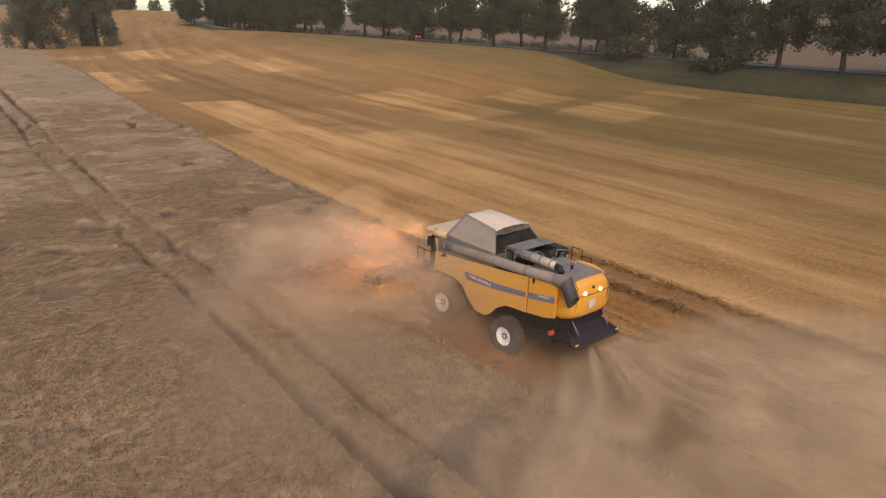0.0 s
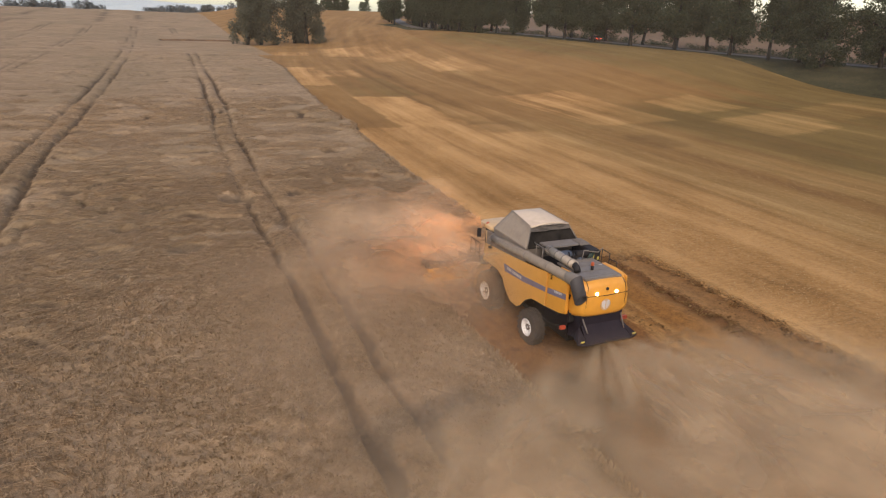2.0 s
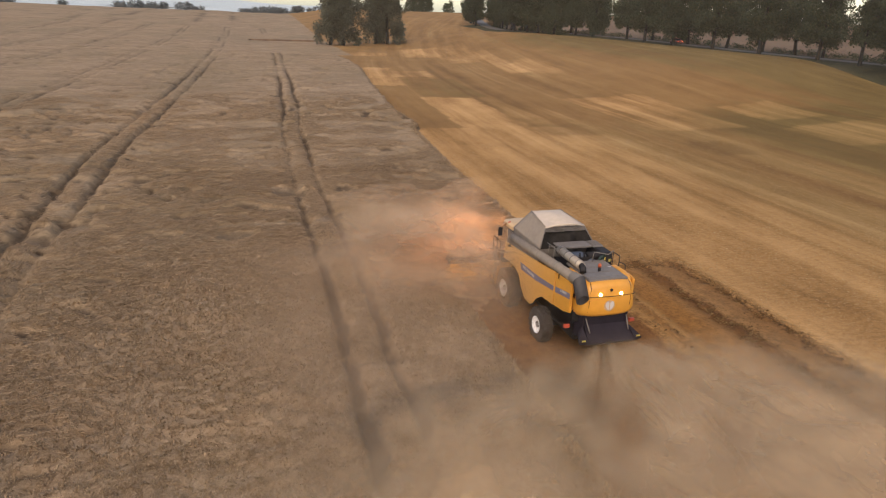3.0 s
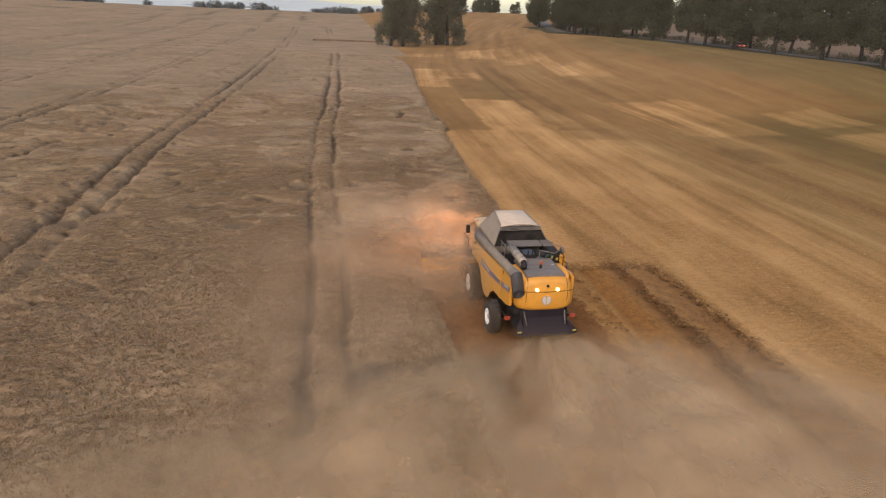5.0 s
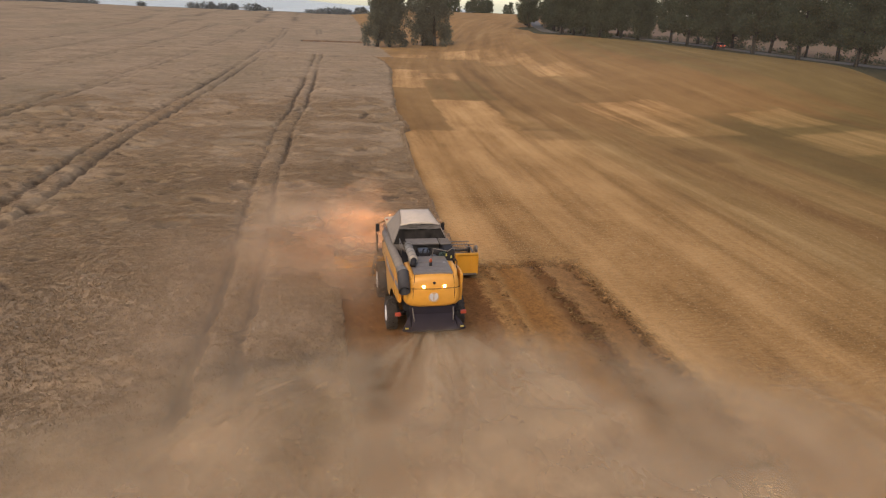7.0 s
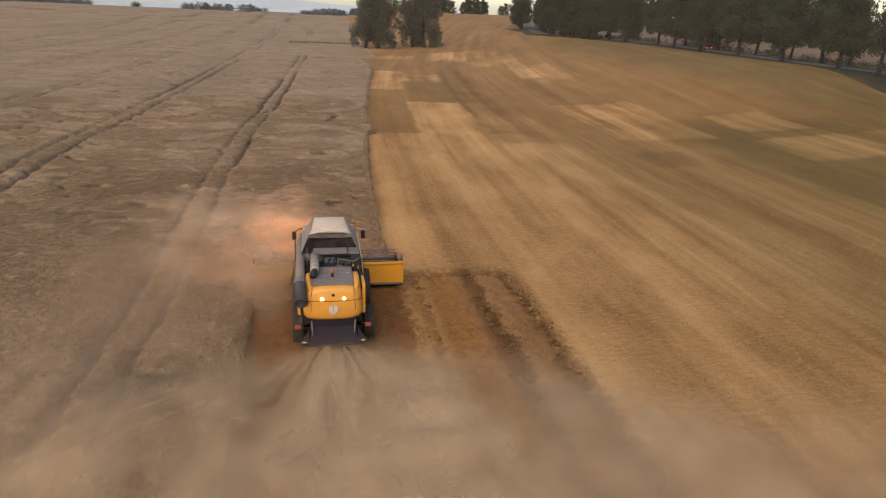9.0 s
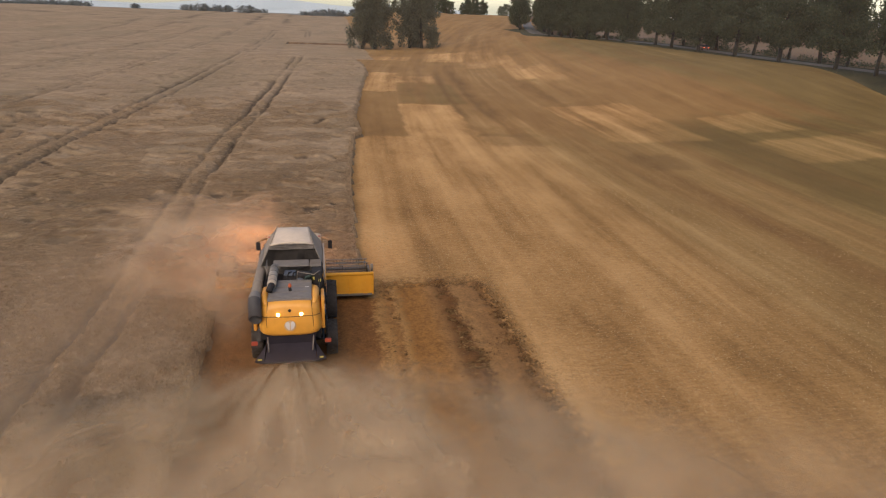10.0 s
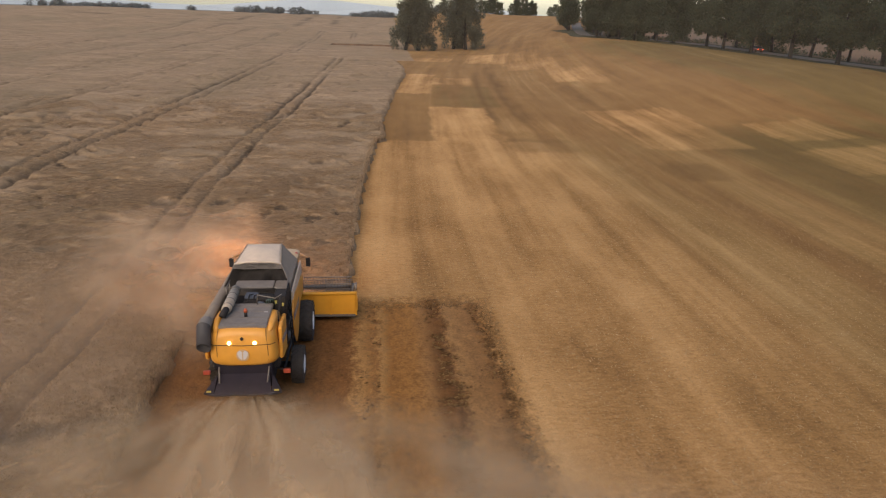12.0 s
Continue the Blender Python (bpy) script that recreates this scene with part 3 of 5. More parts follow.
def crop_height(x, y):
    """Top of the crop over the ground: lodged waves, hollows and sunk tramlines."""
    u = x - bend_of(y)
    lod = row_noise(x * 0.16 + 3, y * 0.2)
    wav = row_noise(x * 0.5 + y * 0.1, y * 1.1 + 0.25 * x, 4.0)
    fin = row_noise(x * 1.9, y * 2.3, 9.0)
    h = 0.58 + 0.14 * lod + 0.15 * wav * np.clip(0.55 + lod * 1.6, 0.15, 1.3) + 0.11 * fin + 0.1 * row_noise(x * 3.4, y * 3.4, 25.0)
    near_calm = 0.25 + 0.55 * sstep((y + 4) / 22)
    hole = row_noise(x * 0.3 + 0.16 * y + 20, y * 0.6 - 0.2 * x + 7, 2.0)
    h = h - 0.3 * near_calm * sstep((hole - 0.33) / 0.2)
    rag = row_noise(x * 0.3, y * 0.45, 15.0)
    far = 1 - 0.45 * sstep((y - 50) / 90)
    wx = x + 5 * row_noise(x * 0.09, y * 0.09, 30.0)
    wy = y + 5 * row_noise(x * 0.1 + 9, y * 0.1, 33.0)
    wisp = row_noise(wx * 0.42 + 3, wy * 1.25 + 0.4 * wx, 12.0)
    laid = (1 - 0.5 * sstep((y - 50) / 70)) * np.clip(0.35 + 1.5 * row_noise(x * 0.055 + 2, y * 0.05, 36.0), 0.1, 1.0)
    laid = np.maximum(laid, 0.95 * sstep((-17 - x) / 5) * (1 - 0.6 * sstep((y - 30) / 30)))
    clump = row_noise(wx * 0.5, wy * 0.42, 44.0) + 0.5 * row_noise(wx * 1.1, wy * 0.9, 47.0)
    patchy = np.clip(row_noise(x * 0.05, y * 0.04, 51.0) * 3.0 + 0.5, 0, 1) * sstep((y - 8) / 12)
    calm = 1 - 0.6 * sstep((y - 45) / 60)
    low = calm * patchy * sstep((clump - 0.16) / 0.16)
    h = h - 0.35 * low + 0.2 * patchy * np.clip(-clump, 0, 0.5)
    h = h - 0.3 * laid * sstep((wisp - 0.2) / 0.3) + 0.1 * laid * (1 - np.abs(row_noise(wx * 0.3, wy * 0.95, 40.0)) * 2.2)
    # Colour darkening of hollows and wisps holds shade besides bare soil.
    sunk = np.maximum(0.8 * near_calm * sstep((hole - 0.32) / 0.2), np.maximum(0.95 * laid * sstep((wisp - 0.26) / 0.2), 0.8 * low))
    rough = row_noise(x * 1.3, y * 1.1, 18.0)
    for tx, ph in TRAMS:
        wob = 0.16 * np.sin(y * 0.045 + ph) + 0.1 * np.sin(y * 0.21 + 2 * ph) + 0.2 * rag + 0.12 * rough
        gone = 0.62 + 0.38 * sstep((np.sin(y * 0.083 + 3.1 * ph) + 0.75) / 0.5) + 0.25 * rag + 0.3 * rough
        gone = gone * (1 - 0.4 * np.exp(-((y - 26) / 9) ** 2) * (tx > -12))
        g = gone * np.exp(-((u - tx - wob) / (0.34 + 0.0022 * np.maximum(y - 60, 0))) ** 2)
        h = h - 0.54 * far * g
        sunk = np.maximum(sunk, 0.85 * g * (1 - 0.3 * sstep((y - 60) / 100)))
    h = np.where(y > 174, h * (0.06 + 0.94 * sstep((-9.0 - x) / 18)), h)
    return np.maximum(h, 0.04), sunk


cv, cf, cs, base = [], [], [], 0


def crop_sheet(xs, ys, keep):
    global base
    X, Y = np.meshgrid(xs, ys, indexing="ij")
    e = crop_edge(Y) + 0.18 * np.sin(Y * 1.7) + 0.12 * np.sin(Y * 4.1 + 1)
    inside = X < e
    H, sunk = crop_height(X, Y)
    H = np.where(inside, H, -0.06)
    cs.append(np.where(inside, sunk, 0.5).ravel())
    Zc = land(X, Y) + H
    f = grid_faces(len(xs), len(ys))
    ok = inside.ravel()[f].any(1) & keep(X, Y).ravel()[f].all(1)
    cv.append(np.stack([X, Y, Zc], -1).reshape(-1, 3))
    cf.append(f[ok] + base)
    base += X.size


nx1 = steps((-44, -12, 0.3), (-12, 9, 0.2))
ny1 = steps((-34, 62, 0.22))
crop_sheet(nx1, ny1, lambda x, y: x > -1e9)
crop_sheet(steps((-30, 15, 0.3)), steps((62, 180, 0.7)), lambda x, y: y >= 62)
crop_sheet(steps((-130, -30, 0.7)), steps((62, 180, 1.0)), lambda x, y: y >= 62)
crop_sheet(steps((-130, 15, 1.0)), steps((180, 330, 1.6)), lambda x, y: y >= 180)
crop_sheet(steps((-130, -44, 0.9)), steps((-60, 62, 0.8)), lambda x, y: x <= -44)
crop_sheet(steps((-44, 0, 1.0)), steps((-60, -34, 1.0)), lambda x, y: y <= -34)
crop_sheet(steps((-760, -130, 14)), steps((-60, 620, 12)), lambda x, y: x <= -130)
crop_sheet(steps((-130, 12, 6)), steps((330, 640, 8)), lambda x, y: y >= 330)
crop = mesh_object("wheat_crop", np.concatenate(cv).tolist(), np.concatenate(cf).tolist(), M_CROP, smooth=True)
crop.data.attributes.new("soil_and_shade", 'FLOAT', 'POINT').data.foreach_set("value", np.concatenate(cs).astype(np.float32))
tagged(crop, "ripe grey-brown wheat crop, partly lodged, with sunk wheel tracks", "wheat crop", kind="stuff")


# ---- straw patches lying on the stubble ----
def patch(name, x0, x1, y0, y1, lift, material, label, bend=0.00055, step=0.7, ragged=0.16, slant=0.0, soft=1.5, full=1.0):
    ys = np.arange(y0, y1 + 0.01, step)
    nx = max(3, int((x1 - x0) / step) + 1)
    vs, cov = [], []
    for k, yy in enumerate(ys):
        a = x0 + ragged * (noise.noise((yy * 0.3, x0, 1.0)) + 0.6 * noise.noise((yy * 1.1, x0, 2.0))) + slant * (yy - y0)
        b = x1 + ragged * (noise.noise((yy * 0.3, x1, 5.0)) + 0.6 * noise.noise((yy * 1.1, x1, 6.0))) + slant * (yy - y0)
        off = bend * max(yy, 0) ** 2
        for i in range(nx):
            xx = a + (b - a) * i / (nx - 1) + off
            ye = yy
            if k == 0 or k == len(ys) - 1:
                ye = yy + ragged * 1.2 * noise.noise((xx * 0.6, yy, 3.0))
            rim = i in (0, nx - 1) or k in (0, len(ys) - 1)
            vs.append((xx, ye, float(land(xx, ye)) + lift + 0.02 * noise.noise((xx * 0.8, ye * 0.3, 8.0))))
            cov.append(0.0 if rim else min(full, 0.02 + min(xx - off - a, b + off - xx, yy - y0, y1 - yy) / soft))
    fs = [(k * nx + i, k * nx + i + 1, (k + 1) * nx + i + 1, (k + 1) * nx + i) for k in range(len(ys) - 1) for i in range(nx - 1)]
    ob = mesh_object(name, vs, fs, material, smooth=True)
    ob.data.attributes.new("cover", 'FLOAT', 'POINT').data.foreach_set("value", cov)
    return tagged(ob, label, "straw", "straw patches on the stubble", "stuff")


STRIP = "dark bare strip along the end of the crop"
patch("dark_bare_strip", -9.8, 12.0, 164, 174, 0.045, M_BARE_DARK, STRIP, bend=0, ragged=0.3)
patch("dark_bare_strip", -10, 16, 240, 252, 0.045, M_BARE_DARK, STRIP, bend=0, ragged=0.3)


def fresh_strip():
    xs = steps((-4.8, 3.6, 0.6), (3.6, 12.4, 0.16))
    ys = steps((-60, -30, 1.0), (-30, -16, 0.3), (-16, 6.5, 0.16))
    X, Y = np.meshgrid(xs, ys, indexing="ij")
    track = np.exp(-((X - 7.95) / 0.5) ** 2) + 0.7 * np.exp(-((X - 10.1) / 0.4) ** 2) + 0.5 * np.exp(-((X - 4.8) / 0.5) ** 2)
    Zf = 0.1 + 0.04 * row_noise(X * 0.8, Y * 0.3) + track * 0.22 * (row_noise(X * 1.7, Y * 2.1, 3.0) + 0.6 * row_noise(X * 3.6, Y * 4.0, 6.0))
    cover = np.minimum(np.clip((11.6 - X) / 2.2, 0, 1), np.clip((5.4 - Y) / 3.6, 0, 1))
    ob = mesh_object("fresh_stubble", np.stack([X, Y, Zf], -1).reshape(-1, 3).tolist(), grid_faces(len(xs), len(ys)).tolist(), M_FRESH, smooth=True)
    ob.data.attributes.new("cover", 'FLOAT', 'POINT').data.foreach_set("value", cover.ravel().astype(np.float32))
    return tagged(ob, "brown freshly cut stubble with churned wheel tracks", "straw", "straw patches on the stubble", "stuff")


fresh_strip()


# ---- trees ----
def limb(bm, a, b, ra, rb, n=7):
    a, b = Vector(a), Vector(b)
    q = (b - a).to_track_quat('Z', 'Y')
    rings = []
    for p, r in ((a, ra), (b, rb)):
        rings.append([bm.verts.new(p + q @ Vector((r * math.cos(t), r * math.sin(t), 0))) for t in [2 * math.pi * k / n for k in range(n)]])
    for k in range(n):
        bm.faces.new((rings[0][k], rings[0][(k + 1) % n], rings[1][(k + 1) % n], rings[1][k]))
    bm.faces.new(rings[1])


def leaf_mesh(name, centres, per, leaf, rng, material):
    """Crown of many small leaves in clumps round the given centres (x, y, z, rx, rz)."""
    out, fs, n = [], [], 0
    for c in centres:
        k = int(per * c[3] * c[3])
        d = rng.normal(size=(k, 3))
        d /= np.linalg.norm(d, axis=1)[:, None]
        r = rng.random(k) ** 0.45
        p = np.array(c[:3]) + d * r[:, None] * np.array([c[3], c[3], c[4]])
        a = rng.normal(size=(k, 3))
        a /= np.linalg.norm(a, axis=1)[:, None]
        b = np.cross(a, rng.normal(size=(k, 3)))
        b /= np.linalg.norm(b, axis=1)[:, None]
        s = leaf * (0.5 + rng.random(k))[:, None]
        q = np.stack([p - a * s, p + b * s * 0.6, p + a * s, p - b * s * 0.6], 1)
        out.append(q.reshape(-1, 3))
        i = np.arange(k) * 4 + n
        fs.append(np.stack([i, i + 1, i + 2, i + 3], 1))
        n += 4 * k
    me = bpy.data.meshes.new(name)
    me.from_pydata(np.concatenate(out).tolist(), [], np.concatenate(fs).tolist())
    me.materials.append(material)
    return me


def build_tree(name, height, spread, clear, seed, label, willow=False, stems=1, per=60):
    rng = np.random.default_rng(seed)
    root = new(name)
    bm = bmesh.new()
    centres = []
    for s in range(stems):
        bx = (s - (stems - 1) / 2) * spread * 0.5
        by = rng.normal() * 0.6
        lean = rng.normal(size=2) * 0.05 * height * (1.5 if willow else 0.6)
        r0 = height * 0.022 + 0.12
        pts = [Vector((bx + lean[0] * t, by + lean[1] * t + 0.2 * math.sin(5 * t), height * 0.86 * t - 0.25 * (t == 0))) for t in (0, 0.2, 0.4, 0.65, 1)]
        for a, b, t in zip(pts, pts[1:], (0, 0.2, 0.4, 0.65)):
            limb(bm, a, b, r0 * (1 - 0.85 * t), r0 * (1 - 0.85 * min(1, t + 0.24)))
        nl = 12 if willow else 16
        for k in range(nl):
            t = clear + (0.97 - clear) * (k + rng.random() * 0.8) / nl
            ang = k * 2.4 + rng.random()
            w = spread * (0.62 if stems > 1 else 1) * (0.45 + 0.55 * math.sin(math.pi * min(1, (t - clear) / (1 - clear) * 0.8 + 0.22))) * (0.7 + 0.5 * rng.random())
            o = pts[0].lerp(pts[-1], t)
            o.z = height * 0.86 * t
            tip = o + Vector((math.cos(ang) * w, math.sin(ang) * w, height * (0.06 + 0.08 * rng.random())))
            limb(bm, o, tip, r0 * 0.34 * (1.1 - t), 0.04, 5)
            for q, sz in ((0.45, 0.9), (0.75, 1.0), (1.0, 0.85)):
                cpt = o.lerp(tip, q)
                rr = height * (0.075 + 0.05 * rng.random()) * sz
                centres.append((cpt.x + rng.normal() * 0.5, cpt.y + rng.normal() * 0.5, cpt.z + rng.normal() * 0.4, rr, rr * (0.75 + 0.3 * rng.random())))
            if willow:
                for dz in (0.9, 1.8, 2.7):
                    rr = height * 0.06
                    centres.append((tip.x + rng.normal() * 0.6, tip.y + rng.normal() * 0.6, max(1.2, tip.z - dz * height * 0.085), rr, rr * 1.5))
        if not willow:
            for k in range(34):
                t = clear + 0.04 + (0.94 - clear) * rng.random()
                w = 0.72 * spread * (0.35 + 0.65 * math.sin(math.pi * min(1, (t - clear) / (1 - clear) * 0.75 + 0.25))) * math.sqrt(rng.random())
                ang = rng.random() * 6.283
                rr = height * (0.07 + 0.05 * rng.random())
                centres.append((pts[-1].x * t + w * math.cos(ang), pts[-1].y * t + w * math.sin(ang), height * 0.94 * t, rr, rr * 0.9))
        centres.append((pts[-1].x, pts[-1].y, height * 0.9, height * 0.11, height * 0.1))
    part("trunk", bm, M_BARK, root, smooth=True)
    crown = new("crown", leaf_mesh(name + "_crown", centres, per, 0.145 + height * 0.005, rng, M_LEAF_GREY if willow else M_LEAF))
    crown.parent = root
    tagged(root, label, "tree")
    return root


AVENUE = "dark green broadleaf avenue tree beside the country road"
kinds = [build_tree("avenue_tree", h, sp, cl, sd, AVENUE, per=75) for h, sp, cl, sd in
         ((17, 5.1, 0.17, 1), (19, 5.5, 0.14, 2), (15.5, 4.6, 0.19, 3), (18, 5.1, 0.06, 4), (16, 5.4, -0.06, 5), (12.5, 3.0, 0.28, 6))]
rt = random.Random(5)
spots = [(101.5, 22, 2), (101.8, 34, 0), (99.5, 42.5, 4), (111.5, 52, 2), (106, 57, 3), (100.5, 64.5, 4), (102, 69, 2), (102, 77, 5), (112, 82, 2), (102, 88, 0), (112, 97, 5), (111.8, 104, 2), (102, 105, 1), (112, 116, 5), (102.2, 122, 0), (112, 130, 2),
         (102, 139, 1), (111.5, 146, 3), (102, 153, 0), (111.8, 164, 1), (102, 165, 2), (101.5, 183, 3), (111, 203, 0)]
for yy in (192, 201, 209, 217, 226):
    spots.append((float(road_x(yy)) - 5.2 + rt.uniform(-0.6, 0.6), yy, rt.randrange(5)))
for yy in range(207, 350, 8):
    spots.append((float(road_x(yy)) + 6.5 + rt.uniform(-1, 1), yy + rt.uniform(-1.5, 1.5), rt.randrange(5)))
for yy in range(318, 350, 9):
    spots.append((float(road_x(yy)) - 7 + rt.uniform(-1, 1), yy, rt.randrange(5)))
for yy in range(-96, 16, 11):
    spots.append((101.8, yy, rt.randrange(5)))
    spots.append((112.5, yy + 5, rt.randrange(5)))
used = set()
for x, y, k in spots:
    m = pose(x, y, float(land(x, y)) - 0.05, 0, 0, rt.uniform(0, 360))
    s = rt.uniform(0.9, 1.12)
    if k not in used:
        used.add(k)
        kinds[k].matrix_basis = m
        t = kinds[k]
    else:
        t = copy_thing(kinds[k], m)
    t.scale = (s, s, s * rt.uniform(0.95, 1.08))
    tagged(t, group="avenue of roadside trees")

hg = np.random.default_rng(14)
bushes = []
for yy in np.arange(58, 262, 1.1):
    if math.sin(yy * 0.31) + math.sin(yy * 0.13 + 1) < -0.9:
        continue
    xx = float(road_x(yy)) + 8.5 + hg.normal() * 0.7
    r = hg.uniform(0.7, 1.25)
    bushes.append((xx, yy, float(land(xx, yy)) + 0.5 * r, r, r * 0.9))
roadside = new("roadside_hedge", leaf_mesh("roadside_hedge", bushes, 70, 0.17, hg, M_LEAF))
tagged(roadside, "low dark hedge of bushes along the far side of the road", "hedge", kind="stuff")

WIL = "tall grey-green willow with drooping branches standing in the field"
for x, y, h, sp, st, sd in ((20.5, 222, 26, 9.0, 2, 21), (40, 237, 26, 9.2, 2, 27)):
    w = build_tree("willow_tree", h, sp, 0.09, sd, WIL, True, st, per=60)
    w.matrix_basis = pose(x, y, float(land(x, y)) - 0.05)
    tagged(w, group="willow clump in the field")

# small trees on the far rise, hedges and copses on the skyline
ridge_kinds = [kinds[k] for k in (4, 4, 3, 4)]
RIDGE = [(92, 0.6), (96, 0.66), (100, 0.7), (104, 0.74), (108, 0.6), (117, 0.55), (121, 0.68), (124, 0.74), (128, 0.76), (132, 0.7), (136, 0.55), (148, 0.5), (151, 0.56), (162, 0.6), (170, 0.7), (178, 0.6), (70, 0.5), (63, 0.6)]
for k, (x, s) in enumerate(RIDGE):
    y = 515 + rt.uniform(-5, 5)
    t = copy_thing(ridge_kinds[k % 4], pose(x, y, float(land(x, y)) - 0.3, 0, 0, rt.uniform(0, 360)))
    t.scale = (s, s, s * rt.uniform(0.9, 1.1))
    tagged(t, "dark broadleaf tree on the far rise", group="trees on the far rise")
hr = np.random.default_rng(9)
clumps = []
for k in range(170):
    a = radians(hr.uniform(-46, 9))
    d = hr.uniform(545, 640)
    clump = 0.5 + 0.5 * math.sin(a * 31) + 0.4 * math.sin(a * 77 + 1)
    if clump < 0.45:
        continue
    x, y = d * math.sin(a), d * math.cos(a)
    r = hr.uniform(1.8, 4.2)
    for q in range(3):
        xx = x + hr.normal() * 6
        clumps.append((xx, y, float(land(xx, y)) + r * 0.7, r, r * 0.9))
# Leaf colours are lightened and greyed to carry the haze of distance.
M_HAZED_LEAF = mat_leaves("hazed_far_leaves", [(0.0, (0.12, 0.135, 0.135)), (0.6, (0.16, 0.175, 0.17)), (1.0, (0.2, 0.21, 0.2))])
hedge = new("far_copses", leaf_mesh("far_copses", clumps, 9, 0.7, hr, M_HAZED_LEAF))
tagged(hedge, "dark copses and hedges on the far skyline, haze in their colour", "trees", kind="stuff")
hv, hf = [], []
for i, (dist, top, ph) in enumerate(((3300, 42, 0.3), (4300, 70, 1.7))):
    n0 = len(hv)
    an = np.radians(np.arange(-75, 76, 1.5))
    for a in an:
        e = top * (0.55 + 0.3 * math.sin(a * 9 + ph) + 0.2 * math.sin(a * 23 + 2 * ph))
        hv += [(dist * math.sin(a), dist * math.cos(a), -60), (dist * math.sin(a), dist * math.cos(a), e - 34), ((dist + 300) * math.sin(a), (dist + 300) * math.cos(a), e - 60)]
    for k in range(len(an) - 1):
        b = n0 + 3 * k
        hf += [(b, b + 3, b + 4, b + 1), (b + 1, b + 4, b + 5, b + 2)]
# Distance haze is mixed into this pale blue.
M_HAZED_HILL = mat_field("hazed_blue_hills", [(0.3, (0.34, 0.4, 0.44)), (0.7, (0.42, 0.48, 0.52))], 0.0, 0.002, 0.002, 0.01, 0.1, 0.1)
hills = mesh_object("backdrop", hv, hf, M_HAZED_HILL, smooth=True)
tagged(hills, "wooded hills along the horizon, haze in their pale blue", "hills", kind="structure")

# ---- combine harvester; its front axle stands over the origin ----


def add_box(bm, x0, x1, y0, y1, z0, z1, bevel=0.02):
    r = bmesh.ops.create_cube(bm, size=1.0)
    for v in r["verts"]:
        v.co = Vector(((x0 + x1) / 2 + v.co.x * (x1 - x0), (y0 + y1) / 2 + v.co.y * (y1 - y0), (z0 + z1) / 2 + v.co.z * (z1 - z0)))
    if bevel:
        es = list({e for v in r["verts"] for e in v.link_edges})
        bmesh.ops.bevel(bm, geom=es, offset=bevel, segments=2, affect='EDGES')


def box_part(name, b, material, parent, label="", bevel=0.02):
    bm = bmesh.new()
    add_box(bm, *b, bevel)
    return part(name, bm, material, parent, label)


def add_tube(bm, pts, r, n=10, cap=True):
    """A round tube through the points; r is one radius or one for each point."""
    pts = [Vector(p) for p in pts]
    rs = r if isinstance(r, (list, tuple)) else [r] * len(pts)
    rings = []
    for k, p in enumerate(pts):
        d = (pts[min(k + 1, len(pts) - 1)] - pts[max(k - 1, 0)]).normalized()
        side = d.cross(Vector((0, 0, 1)))
        if side.length < 0.05:
            side = d.cross(Vector((0, 1, 0)))
        side.normalize()
        up = side.cross(d)
        rings.append([bm.verts.new(p + rs[k] * (math.cos(t) * side + math.sin(t) * up)) for t in [2 * math.pi * j / n for j in range(n)]])
    for a, b in zip(rings, rings[1:]):
        for j in range(n):
            bm.faces.new((a[j], a[(j + 1) % n], b[(j + 1) % n], b[j]))
    if cap:
        bm.faces.new(rings[0])
        bm.faces.new(rings[-1])


def tube_part(name, pts, r, material, parent, label="", n=10, cap=True):
    bm = bmesh.new()
    add_tube(bm, pts, r, n, cap)
    return part(name, bm, material, parent, label, smooth=True)


def prism_part(name, prof, x0, x1, material, parent, label="", bevel=0.03, taper=0.0):
    """A (y, z) outline made solid between x0 and x1."""
    bm = bmesh.new()
    a = [bm.verts.new((x0, y, z)) for y, z in prof]
    b = [bm.verts.new((x1, y, z)) for y, z in prof]
    bm.faces.new(a)
    bm.faces.new(b[::-1])
    n = len(prof)
    for k in range(n):
        bm.faces.new((a[k], b[k], b[(k + 1) % n], a[(k + 1) % n]))
    if bevel:
        bmesh.ops.bevel(bm, geom=list(bm.edges), offset=bevel, segments=2, affect='EDGES')
    return part(name, bm, material, parent, label)


def ring_loft(name, rings, material, parent, label="", smooth=True, caps=(True, True)):
    bm = bmesh.new()
    rr = [[bm.verts.new(p) for p in r] for r in rings]
    n = len(rr[0])
    for a, b in zip(rr, rr[1:]):
        for k in range(n):
            bm.faces.new((a[k], a[(k + 1) % n], b[(k + 1) % n], b[k]))
    if caps[0]:
        bm.faces.new(rr[0])
    if caps[1]:
        bm.faces.new(rr[-1])
    return part(name, bm, material, parent, label, smooth)


def squircle(y, hw, z0, z1, power=5.0, n=40, narrow=0.0):
    pts = []
    for k in range(n):
        t = 2 * math.pi * k / n
        c, s = math.cos(t), math.sin(t)
        r = (abs(c) ** power + abs(s) ** power) ** (-1 / power)
        zz = r * s
        pts.append((hw * r * c * (1 - narrow * (zz * 0.5 + 0.5)), y, (z0 + z1) / 2 + (z1 - z0) / 2 * zz))
    return pts


combine = new("combine_harvester")
tagged(combine, "dusty yellow combine harvester with grey tank cover cutting wheat", "combine harvester")


